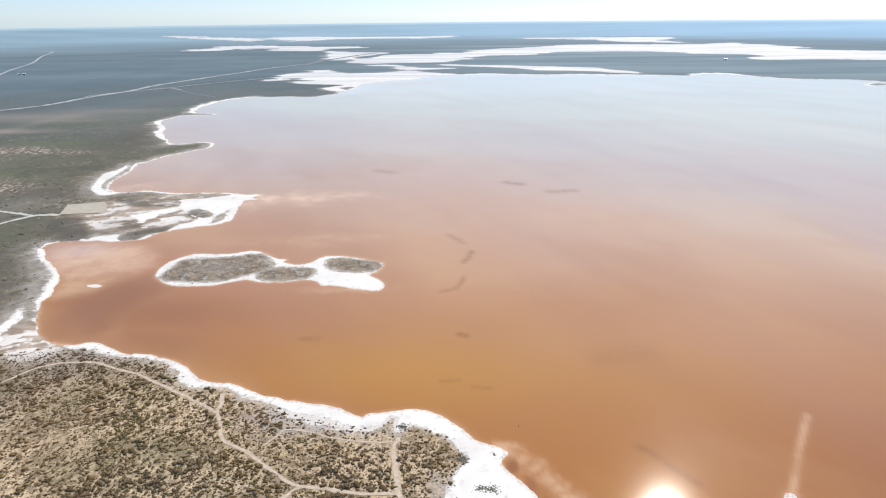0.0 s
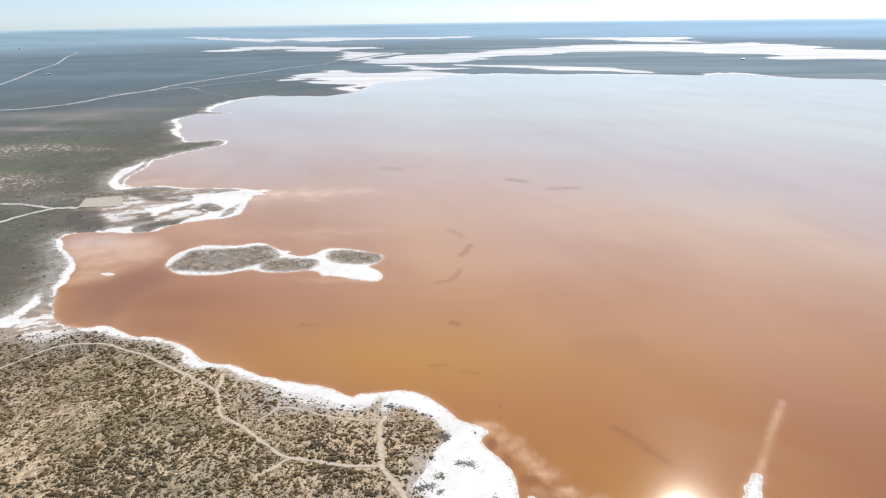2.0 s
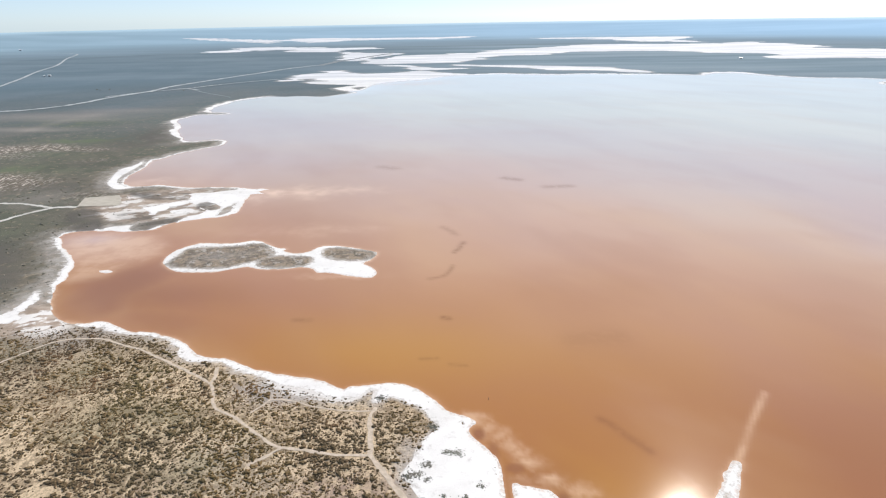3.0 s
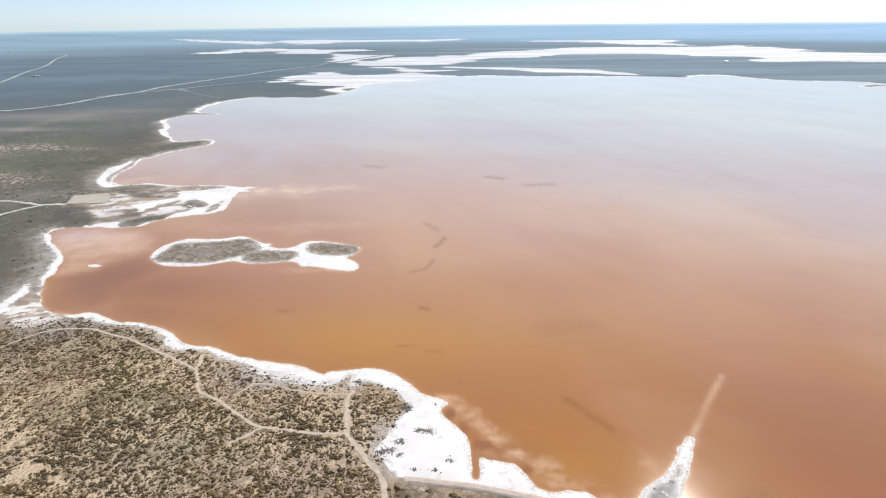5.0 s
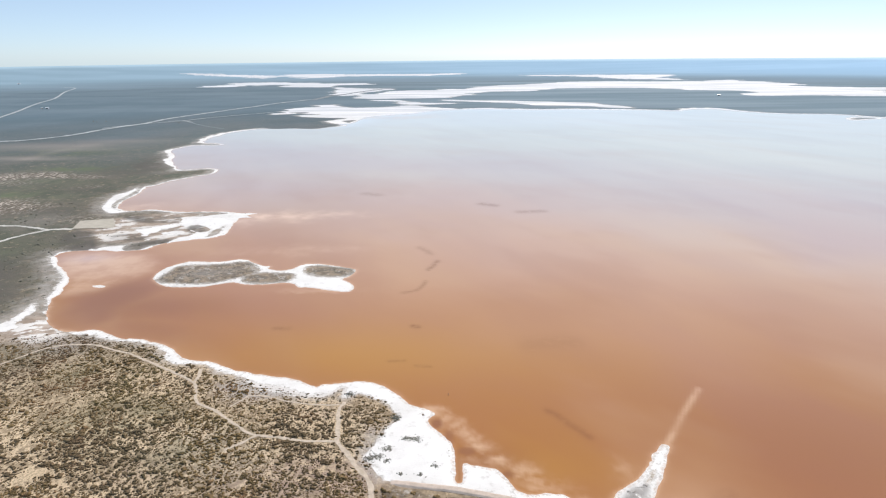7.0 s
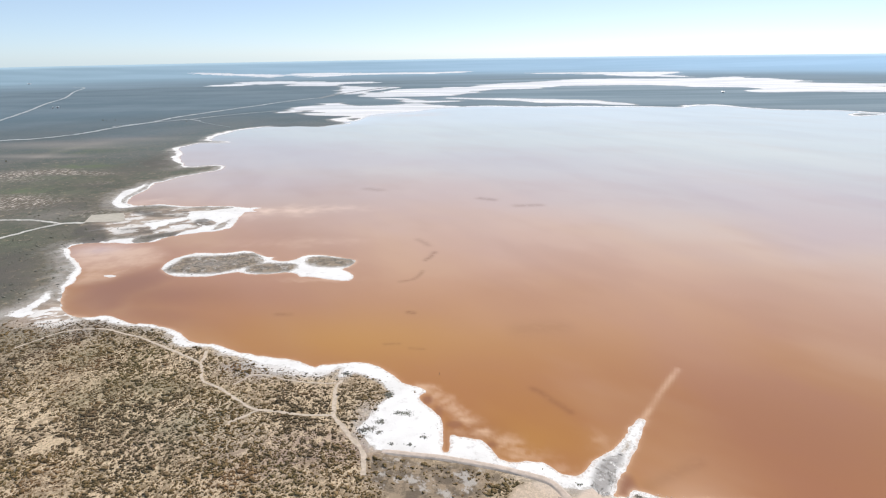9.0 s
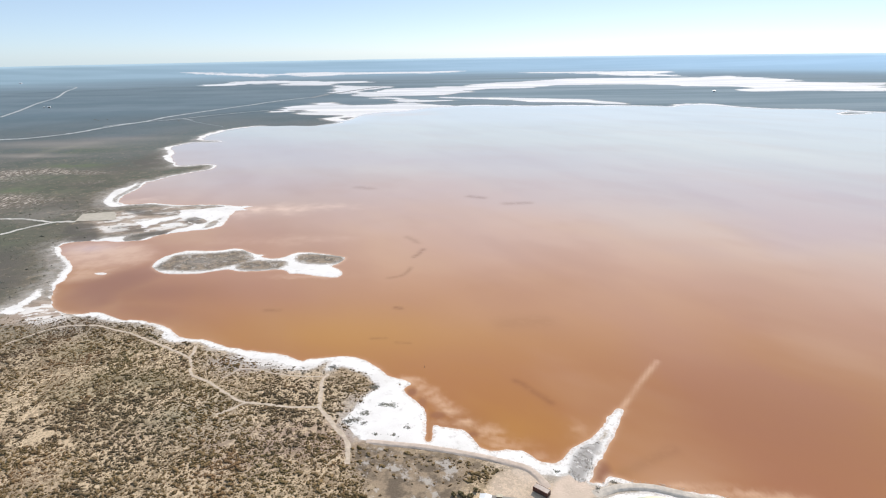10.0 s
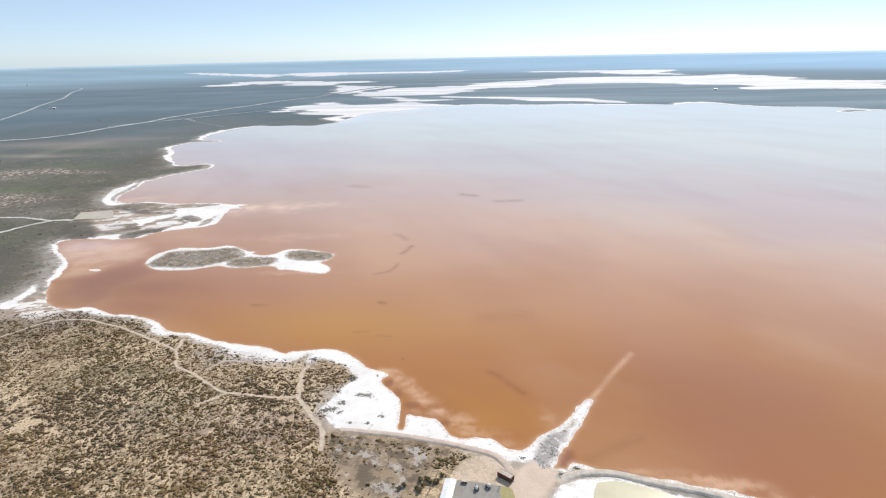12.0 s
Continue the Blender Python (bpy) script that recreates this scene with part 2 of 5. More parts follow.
MURK_BAY = [(-173.5, 218), (-172, 228), (-164, 236), (-157, 245), (-141, 243), (-137, 230), (-139, 212.5), (-139.5, 199), (-146.5, 194), (-157, 198.5),
    (-168, 207)]
TRACK_PARALLEL = [(-598, 941), (-556, 1004), (-507, 1049), (-476, 1099), (-430, 1154), (-377, 1202)]
TRACK_BRANCH = [(-501, 1048), (-449, 988), (-374, 919)]
# Outline of a cloud reflection, painted on the water as lilac.
LILAC_REFLECTION = [(164, 462), (198, 393), (207, 325), (209, 270), (227, 247), (317, 260), (400, 324), (404, 432), (285, 499), (206, 497)]
SMUDGE_A = [(57, 129), (60, 126.5), (63, 122), (66, 118.5), (68.5, 115)]
SMUDGE_M = [(82.5, 79), (91, 84), (102.5, 90.5)]
POINT_LENS_EAST = [(-173, 349.5), (-167, 354.5), (-157, 349.5), (-154.5, 340), (-163, 337.5)]
POINT_LENS_WEST = [(-218, 327), (-208.5, 331.5), (-191, 327), (-189, 320.5), (-201, 318), (-213, 321)]
SMUDGE_B = [(5, 193), (7, 192.5)]
SMUDGE_C = [(-3.5, 231), (3, 234), (6.5, 240.5), (8, 247)]
SMUDGE_H = [(8.5, 264.5), (10.5, 269.5), (13.5, 278.5)]
SMUDGE_I = [(1, 303.5), (5.5, 297.5), (8.5, 291.5)]
SMUDGE_J = [(-2.5, 162), (3.5, 162.5)]
SMUDGE_K = [(8.5, 158.5), (14.5, 158)]
SMUDGE_L = [(57, 176), (66, 178), (74.5, 178.5)]
SMUDGE_D = [(46, 414), (56, 409)]
SMUDGE_E = [(75, 389), (93, 391)]
SMUDGE_F = [(-58.5, 190.5), (-52.5, 190.5)]
SMUDGE_G = [(-57, 452), (-46, 447)]
LAKE_BEYOND = [(1100, 1000, 8), (1450, 640, 8), (1250, 260, 8), (700, 70, 8), (300, 34, 8), (190, 50, 6)]


# ---- plane geometry and noise ----
def curve_points(points, steps, closed):
    """A rounded line through the points of a plan."""
    p = np.array(points, float)
    n = len(p)
    out = []
    for i in range(n if closed else n - 1):
        if closed:
            a, b, c, d = p[i - 1], p[i], p[(i + 1) % n], p[(i + 2) % n]
        else:
            a, b, c, d = p[max(i - 1, 0)], p[i], p[i + 1], p[min(i + 2, n - 1)]
        for k in range(steps):
            s = k / steps
            out.append(0.5 * (2 * b + (c - a) * s + (2 * a - 5 * b + 4 * c - d) * s * s + (3 * b - a - 3 * c + d) * s ** 3))
    if not closed:
        out.append(p[-1])
    return np.array(out)


def value_noise(x, y, seed):
    xi, yi = np.floor(x).astype(np.int64), np.floor(y).astype(np.int64)
    fx, fy = x - xi, y - yi
    fx, fy = fx * fx * (3 - 2 * fx), fy * fy * (3 - 2 * fy)

    def lattice(i, j):
        h = (i * 374761393 + j * 668265263 + seed * 974711) & 0xFFFFFFFF
        h = ((h ^ (h >> 13)) * 1274126177) & 0xFFFFFFFF
        return ((h ^ (h >> 16)) & 0xFFFF) / 32767.5 - 1

    top = lattice(xi, yi) * (1 - fx) + lattice(xi + 1, yi) * fx
    low = lattice(xi, yi + 1) * (1 - fx) + lattice(xi + 1, yi + 1) * fx
    return top * (1 - fy) + low * fy


def rough(x, y, size, seed=0, octaves=4):
    total, gain = 0, 1.0
    for k in range(octaves):
        total = total + gain * value_noise(x / size + 17.3 * k, y / size - 9.1 * k, seed + k)
        size, gain = size / 2.1, gain * 0.55
    return total / 1.9


def smooth(lo, hi, v):
    s = np.clip((v - lo) / (hi - lo), 0, 1)
    return s * s * (3 - 2 * s)


def line_distance(x, y, line, closed):
    """Distance to a line, the line's third value there, and whether the point lies inside a closed line."""
    n = len(line)
    best, value = np.full(x.shape, 1e18), np.zeros(x.shape)
    inside = np.zeros(x.shape, bool)
    for i in range(n if closed else n - 1):
        a, b = line[i], line[(i + 1) % n]
        dx, dy = b[0] - a[0], b[1] - a[1]
        s = np.clip(((x - a[0]) * dx + (y - a[1]) * dy) / (dx * dx + dy * dy + 1e-9), 0, 1)
        d = (x - a[0] - s * dx) ** 2 + (y - a[1] - s * dy) ** 2
        near = d < best
        best = np.where(near, d, best)
        if line.shape[1] > 2:
            value = np.where(near, a[2] + s * (b[2] - a[2]), value)
        if closed and a[1] != b[1]:
            cross = ((a[1] > y) != (b[1] > y)) & (x < dx * (y - a[1]) / dy + a[0])
            inside ^= cross
    return np.sqrt(best), value, inside


def within(x, y, outline, reach=60.0):
    """Signed distance to an outline, positive inside; far from it only a bound."""
    out = np.full(x.shape, -reach)
    lo, hi = outline[:, :2].min(0) - reach, outline[:, :2].max(0) + reach
    m = (x > lo[0]) & (x < hi[0]) & (y > lo[1]) & (y < hi[1])
    if m.any():
        d, _, ins = line_distance(x[m], y[m], outline, True)
        out[m] = np.where(ins, d, -d)
    return out


def away(x, y, line, reach=40.0):
    """Distance to an open line; far from it only a bound."""
    out = np.full(x.shape, reach)
    lo, hi = line[:, :2].min(0) - reach, line[:, :2].max(0) + reach
    m = (x > lo[0]) & (x < hi[0]) & (y > lo[1]) & (y < hi[1])
    if m.any():
        out[m] = line_distance(x[m], y[m], line, False)[0]
    return out


LAKE = curve_points(SHORE_SOUTH + SHORE_LOBE + SHORE_SCRUB + SHORE_WEST_BAY + SHORE_NORTH_WEST + SHORE_FAR + LAKE_BEYOND, 2, True)
ISLANDS = [curve_points(o, 2, True) for o in (ISLAND, ISLET, FAR_ISLE)]
SALT_NEAR = [curve_points(o, 2, True) for o in (ISLAND, ISLET, POINT_TIP, POINT_SALT, POINT_SALT_WEST, POINT_LENS, BEACH_NORTH,
             LOBE_SALT, BANK_SALT, POND_BASIN, SPIT_ROCKS, CORNER_SALT)]
SALT_FAR = [curve_points(o, 2, True) for o in (FAR_SALT_GATE, FAR_SALT_NECK, FAR_SALT_MID, FAR_SALT_BAND, FAR_SALT_HIGH,
            FAR_SALT_WEST, FAR_SALT_EAST, FAR_SALT_STREAK, FAR_SALT_THREAD)]
FAR_TONGUE, FAR_SPIT = curve_points(FAR_MARSH_TONGUE, 2, True), curve_points(FAR_MARSH_SPIT, 2, True)
POINT_MARSH = [curve_points(o, 2, True) for o in (POINT_MARSH_NORTH, POINT_MARSH_SOUTH, POINT_MARSH_WEST, POINT_LENS_EAST, POINT_LENS_WEST)]
SCRUB_KEPT = [curve_points(o, 2, True) for o in (ISLAND_SCRUB_WEST, ISLAND_SCRUB_MID, ISLAND_SCRUB_EAST, LOBE_SCRUB)]
PATHS = {"footpath": (FOOTPATH, 0.5), "footpath_stub": (FOOTPATH_STUB, 0.6), "shore_path": (FOOTPATH_SHORE, 0.75),
         "faint_path": (FOOTPATH_FAINT, 0.3), "low_path": (FOOTPATH_LOW, 0.6), "fork_road": (ROAD_FORK_A, 1.5),
         "point_road": (ROAD_FORK_B, 1.7), "main_road": (ROAD_MAIN, 4.6), "upper_road": (ROAD_UPPER, 3.0), "side_track": (TRACK_SIDE, 1.5), "parallel_track": (TRACK_PARALLEL, 2.4), "branch_track": (TRACK_BRANCH, 0.5), "causeway": (CAUSEWAY, 9.0)}
PATH_LINES = {k: (curve_points(p, 4, False), w) for k, (p, w) in PATHS.items()}
LEVEE_WEST_LINE, LEVEE_EAST_LINE = curve_points(LEVEE_WEST, 3, False), curve_points(LEVEE_EAST, 3, False)
BARE = [curve_points(o, k, True) for o, k in ((CLEARING, 2), (APRON, 2))]


def far_rise(x, y):
    """The plain climbs gently towards the skyline."""
    return 66 * np.clip((np.hypot(x, y) - 3700) / 1200, 0, None) ** 1.4


def point_flat(x, y):
    """The bare pale flat on the western point."""
    return np.exp(-(((x + 201) / 48) ** 2 + ((y - 351) / 36) ** 2) ** 2)


def land(x, y):
    """Height of the ground, depth into water (+) and depth into salt (+) at points of the plan."""
    r = np.hypot(x, y)
    d, rim, ins = line_distance(x, y, LAKE, True)
    fray = np.clip(r / 260, 0.9, 1.1) + np.clip((r - 1100) / 300, 0, 5)
    wet = np.where(ins, d, -d) + fray * (np.clip(r / 170, 0.9, 1.5) * rough(x, y, 7, 3) + 0.6 * rough(x, y, 2.6, 6, 2) + 0.9 * np.clip(d / 20, 0, 1) * rough(x, y, 60, 5, 2) + 4.0 * smooth(430, 650, r) * smooth(1100, 900, r) * rough(x * 0.7, y, 24, 7, 3))
    for o in ISLANDS:
        wet = np.minimum(wet, -within(x, y, o) + 0.5 * rough(x, y, 6, 4))
    salt = (0.50 - 0.14 * smooth(385, 430, y) * smooth(1000, 900, y)) * rim * (1 + 0.8 * rough(x, y, 16, 8, 3)) + wet
    for o in SALT_NEAR:
        salt = np.maximum(salt, within(x, y, o) - (4.0 * smooth(208, 228, y) if o is SALT_NEAR[-1] else 3.6 * (o is SALT_NEAR[6])))
    streak = 48 * np.clip(r / 1300, 0.7, 2.2)
    for o in SALT_FAR:
        salt = np.maximum(salt, within(x, y, o, 200) + streak * (rough(x * 0.22, y, 70, 9) + 0.5 * rough(x * 0.3, y, 24, 10, 2)) * (0.45 if o is SALT_FAR[7] else 1.0) - 4)
    salt = np.minimum(salt, -within(x, y, FAR_SPIT, 200) + 0.3 * streak * rough(x * 0.25, y, 40, 15))
    salt = np.minimum(salt, -within(x, y, FAR_TONGUE, 200) + 0.6 * streak * rough(x * 0.25, y, 50, 13))
    corner = np.exp(-((x + 170.5) / 22) ** 4 - ((y - 191.5) / 18) ** 4)
    salt = salt + corner * (4.5 * rough(x * 0.45 - y * 0.4, x * 0.6 + y * 1.3, 4.5, 25, 3) - 0.5)
    flat = point_flat(x, y)
    salt = salt + flat * (5.5 * rough(x * 0.5, y, 9, 27) + 2.5 * rough(x * 0.6, y, 4, 29, 2) - 0.8)
    for o in POINT_MARSH:
        salt = np.minimum(salt, -within(x, y, o) + 2.5 * rough(x * 0.5, y, 7, 28))
    for o in SCRUB_KEPT:
        salt = np.minimum(salt, -within(x, y, o) - (2.3 if o is not SCRUB_KEPT[3] else 0.9))
    salt = salt + fray * (0.9 * rough(x, y, 9, 12) + 0.5 * rough(x, y, 2.5, 14, 2))
    shore = np.clip(-wet, 0, None)
    height = np.where(wet > 0, -0.7 * (1 - np.exp(-np.clip(wet, 0, None) / 12)),
                      0.22 * (1 - np.exp(-shore / 6)) + 0.25 * (1 - np.exp(-shore / 80)) + 0.12 * np.clip(shore / 25, 0, 1) * rough(x, y, 14, 21))
    return height + far_rise(x, y), wet, salt


# ---- mesh helpers ----
def mesh_from(name, verts, faces, material, smooth_faces=False):
    """One mesh from numpy arrays; faces all of one size."""
    me = bpy.data.meshes.new(name)
    verts, faces = np.asarray(verts, np.float32), np.asarray(faces, np.int32)
    me.vertices.add(len(verts))
    me.vertices.foreach_set("co", verts.ravel())
    k = faces.shape[1]
    me.loops.add(faces.size)
    me.loops.foreach_set("vertex_index", faces.ravel())
    me.polygons.add(len(faces))
    me.polygons.foreach_set("loop_start", np.arange(0, faces.size, k, dtype=np.int32))
    me.polygons.foreach_set("loop_total", np.full(len(faces), k, np.int32))
    if smooth_faces:
        me.polygons.foreach_set("use_smooth", np.ones(len(faces), bool))
    me.update(calc_edges=True)
    me.materials.append(material)
    return me


def give(me, name, values):
    """A value at each vertex, for materials."""
    me.attributes.new(name, "FLOAT", "POINT").data.foreach_set("value", np.asarray(values, np.float32))


def part(name, bm, material, parent=None, label=""):
    """Link a bmesh as one mesh object, under a thing or a part where one is given."""
    me = bpy.data.meshes.new(name)
    bm.to_mesh(me)
    bm.free()
    me.materials.append(material)
    ob = new(name, me)
    if parent is not None:
        ob.parent = parent
    return tagged(ob, label)


# ---- materials ----
class Nodes:
    """A short way to write node materials."""

    def __init__(self, name, roughness=0.8, ior=1.45):
        self.mat = bpy.data.materials.new(name)
        self.mat.use_nodes = True
        self.tree = self.mat.node_tree
        self.bsdf = self.tree.nodes["Principled BSDF"]
        self.bsdf.inputs["Roughness"].default_value = roughness
        self.bsdf.inputs["IOR"].default_value = ior

    def put(self, socket, value):
        if isinstance(value, bpy.types.NodeSocket):
            self.tree.links.new(value, socket)
        elif isinstance(value, tuple) and len(value) == 3 and socket.type == "RGBA":
            socket.default_value = (*value, 1)
        else:
            socket.default_value = value

    def node(self, kind, **inputs):
        n = self.tree.nodes.new(kind)
        for k, v in inputs.items():
            self.put(n.inputs[k.replace("_", " ")], v)
        return n

    def attr(self, name):
        n = self.tree.nodes.new("ShaderNodeAttribute")
        n.attribute_name = name
        return n.outputs["Fac"]

    def place(self):
        return self.tree.nodes.new("ShaderNodeTexCoord").outputs["Object"]

    def noise(self, scale, detail=4.0, vector=None, rough_=0.55):
        n = self.node("ShaderNodeTexNoise", Scale=scale, Detail=detail, Roughness=rough_)
        self.put(n.inputs["Vector"], self.place() if vector is None else vector)
        return n.outputs["Fac"]

    def stretched(self, x, y, z=1.0, turn=0.0):
        n = self.tree.nodes.new("ShaderNodeMapping")
        self.put(n.inputs["Vector"], self.place())
        n.vector_type = "TEXTURE"
        n.inputs["Scale"].default_value = (1 / x, 1 / y, 1 / z)
        n.inputs["Rotation"].default_value = (0, 0, radians(turn))
        return n.outputs[0]

    def ramp(self, value, lo, hi, a=0.0, b=1.0):
        n = self.tree.nodes.new("ShaderNodeMapRange")
        n.interpolation_type = "SMOOTHSTEP"
        for i, v in enumerate((value, lo, hi, a, b)):
            self.put(n.inputs[i], v)
        return n.outputs[0]

    def math(self, how, a, b=0.0):
        n = self.tree.nodes.new("ShaderNodeMath")
        n.operation = how
        self.put(n.inputs[0], a)
        self.put(n.inputs[1], b)
        return n.outputs[0]

    def mix(self, fac, a, b):
        n = self.tree.nodes.new("ShaderNodeMix")
        n.data_type = "RGBA"
        self.put(n.inputs[0], fac)
        self.put(n.inputs[6], a)
        self.put(n.inputs[7], b)
        return n.outputs[2]

    def island(self):
        return self.tree.nodes.new("ShaderNodeNewGeometry").outputs["Random Per Island"]

    def object_random(self):
        return self.tree.nodes.new("ShaderNodeObjectInfo").outputs["Random"]

    def bump(self, height, distance, strength=1.0):
        n = self.node("ShaderNodeBump", Strength=strength, Distance=distance, Height=height)
        self.put(self.bsdf.inputs["Normal"], n.outputs[0])

    def colour(self, value):
        self.put(self.bsdf.inputs["Base Color"], value)
        return self

    def done(self):
        return self.mat


def ground_material():
    m = Nodes("dry_ground", 0.95)
    soil = m.mix(m.ramp(m.noise(0.05), 0.35, 0.68), (0.70, 0.54, 0.36), (0.57, 0.43, 0.28))
    soil = m.mix(m.ramp(m.noise(1.5, 6, None, 0.7), 0.46, 0.6, 0, 0.7), soil, (0.27, 0.21, 0.14))
    soil = m.mix(m.ramp(m.noise(0.013), 0.5, 0.7, 0, 0.5), soil, (0.46, 0.345, 0.27))
    patch = m.noise(0.055, 5, m.stretched(0.9, 1.15, 1, 25), 0.6)
    litter = m.mix(m.ramp(m.noise(0.02), 0.4, 0.62), (0.145, 0.105, 0.055), (0.19, 0.132, 0.082))
    soil = m.mix(m.ramp(m.math("ADD", m.noise(0.42, 6, None, 0.68), m.ramp(patch, 0.3, 0.7, -0.06, 0.08)), 0.47, 0.57, 0, 0.6), soil, litter)
    leaf = m.mix(m.ramp(m.noise(0.012, 5), 0.38, 0.62), (0.088, 0.095, 0.066), (0.128, 0.117, 0.088))
    leaf = m.mix(m.ramp(m.noise(0.0045, 4), 0.48, 0.66), leaf, (0.10, 0.115, 0.085))
    leaf = m.mix(m.ramp(m.noise(0.05, 6, None, 0.7), 0.44, 0.6, 0, 0.55), leaf, (0.165, 0.14, 0.115))
    scrub = m.mix(m.ramp(m.noise(0.16, 6, None, 0.72), 0.55, 0.68, 0, 0.6), leaf, soil)
    # Far scrub: aerial haze is put into the colour as blue-grey.
    hazed_saltbush = m.mix(m.ramp(m.noise(0.004, 6), 0.38, 0.64), (0.085, 0.13, 0.158), (0.122, 0.168, 0.2))
    hazed_saltbush = m.mix(m.attr("far_haze"), hazed_saltbush, m.mix(m.ramp(m.noise(0.006, 6, m.stretched(0.14, 1.2, 1, 0)), 0.4, 0.6), (0.135, 0.205, 0.25), (0.215, 0.285, 0.33)))
    scrub = m.mix(m.attr("outback"), scrub, hazed_saltbush)
    ground = m.mix(m.attr("cover"), soil, scrub)
    green = m.math("MULTIPLY", m.attr("green"), m.ramp(m.noise(0.05, 5), 0.35, 0.65))
    ground = m.mix(green, ground, (0.115, 0.145, 0.078))
    ground = m.mix(m.math("MULTIPLY", m.attr("ruddy"), m.ramp(m.noise(0.3, 6, None, 0.7), 0.35, 0.6)), ground, (0.33, 0.235, 0.195))
    ground = m.mix(m.math("MULTIPLY", m.attr("ashen"), m.ramp(m.noise(0.25, 6, None, 0.7), 0.3, 0.6, 0.4, 1.0)), ground, (0.40, 0.365, 0.345))
    ground = m.mix(m.attr("pale"), ground, (0.30, 0.265, 0.24))
    clay = m.math("MULTIPLY", m.attr("clay"), m.ramp(m.noise(0.42, 4, m.stretched(1.0, 0.42), 0.6), 0.51, 0.6, 0, 0.95))
    ground = m.mix(m.math("MULTIPLY", m.attr("clay"), 0.6), ground, (0.16, 0.125, 0.095))
    ground = m.mix(clay, ground, (0.60, 0.53, 0.46))
    mud = m.mix(m.ramp(m.noise(0.2, 6, None, 0.66), 0.42, 0.58), (0.155, 0.118, 0.083), (0.33, 0.25, 0.17))
    mud = m.mix(m.ramp(m.noise(0.17, 6, m.stretched(1.0, 0.7, 1, 30), 0.72), 0.53, 0.60, 0, 0.85), mud, (0.47, 0.425, 0.38))
    ground = m.mix(m.attr("mud"), ground, mud)
    dust = m.math("ADD", m.attr("salt"), m.ramp(m.noise(0.12, 6, None, 0.7), 0.3, 0.7, -5.0, 5.0))
    ground = m.mix(m.ramp(dust, -14.0, 5.0, 0, 0.75), ground, (0.50, 0.46, 0.425))
    fleck = m.math("ADD", m.attr("salt"), m.ramp(m.noise(0.35, 8, m.stretched(0.6, 1.0, 1, 15), 0.72), 0.28, 0.72, -3.2, 3.2))
    ground = m.mix(m.ramp(fleck, -0.8, 0.8, 0, 0.85), ground, (0.74, 0.70, 0.665))
    silt = m.mix(m.ramp(m.noise(0.16, 5, m.stretched(0.6, 1.2, 1, 10), 0.65), 0.38, 0.62), (0.31, 0.235, 0.18), (0.53, 0.43, 0.355))
    ground = m.mix(m.attr("silt"), ground, silt)
    wisp = m.math("ADD", m.attr("wisps"), m.ramp(m.noise(0.1, 7, m.stretched(0.5, 1.1, 1, 20), 0.66), 0.3, 0.7, -0.75, 0.75))
    ground = m.mix(m.math("MULTIPLY", m.attr("silt"), m.ramp(wisp, 0.48, 0.72)), ground, (0.80, 0.765, 0.73))
    ground = m.mix(m.math("MULTIPLY", m.attr("marsh"), m.ramp(m.noise(0.05, 5), 0.25, 0.55)), ground, (0.098, 0.088, 0.075))
    bare = m.mix(m.ramp(m.noise(0.16, 5), 0.35, 0.7), (0.68, 0.545, 0.44), (0.60, 0.48, 0.38))
    ground = m.mix(m.attr("bare"), ground, bare)
    bed = m.mix(m.ramp(m.noise(0.1), 0.4, 0.6), (0.42, 0.25, 0.16), (0.5, 0.34, 0.25))
    ground = m.mix(m.ramp(m.attr("wet"), -0.6, 0.8), ground, bed)
    m.colour(ground)
    m.bump(m.noise(1.2, 6, None, 0.65), 0.25, 0.8)
    return m.done()


def salt_material():
    m = Nodes("salt_crust", 0.75)
    white = m.mix(m.ramp(m.noise(0.06, 5), 0.4, 0.7), (0.86, 0.835, 0.81), (0.76, 0.73, 0.70))
    stain = m.ramp(m.noise(0.22, 6, None, 0.7), 0.54, 0.70, 0, 0.42)
    white = m.mix(stain, white, (0.45, 0.41, 0.375))
    edge = m.math("ADD", m.attr("salt"), m.ramp(m.noise(0.5, 6, None, 0.7), 0.25, 0.75, -2.0, 2.0))
    white = m.mix(m.ramp(edge, -0.8, 1.0, 0.6, 0.0), white, (0.40, 0.355, 0.31))
    damp = m.math("ADD", m.attr("wet"), m.ramp(m.noise(0.7, 5), 0.3, 0.7, -0.8, 0.8))
    white = m.mix(m.ramp(damp, -0.8, 1.0, 0, 0.65), white, (0.62, 0.47, 0.38))
    drift = m.math("MULTIPLY", m.ramp(m.math("ABSOLUTE", m.math("ADD", m.attr("wet"), 0.15)), 0.15, 0.75, 1.0, 0.0), m.ramp(m.noise(0.9, 6, None, 0.7), 0.46, 0.6, 0, 0.5))
    white = m.mix(m.math("MULTIPLY", drift, m.attr("near")), white, (0.36, 0.28, 0.22))
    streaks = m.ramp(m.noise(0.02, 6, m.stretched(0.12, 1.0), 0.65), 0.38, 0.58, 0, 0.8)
    # Far pans: a bluish haze tint is put into white and streak colours.
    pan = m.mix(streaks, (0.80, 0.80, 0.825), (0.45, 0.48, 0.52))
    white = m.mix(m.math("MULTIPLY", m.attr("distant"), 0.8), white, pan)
    rocky = m.math("MULTIPLY", m.attr("rocky"), m.ramp(m.noise(0.6, 6, m.stretched(1.0, 0.45, 1, 35), 0.7), 0.30, 0.46))
    white = m.mix(rocky, white, (0.36, 0.335, 0.315))
    m.colour(white)
    m.bump(m.noise(1.6, 6, None, 0.7), 0.12, 0.55)
    return m.done()


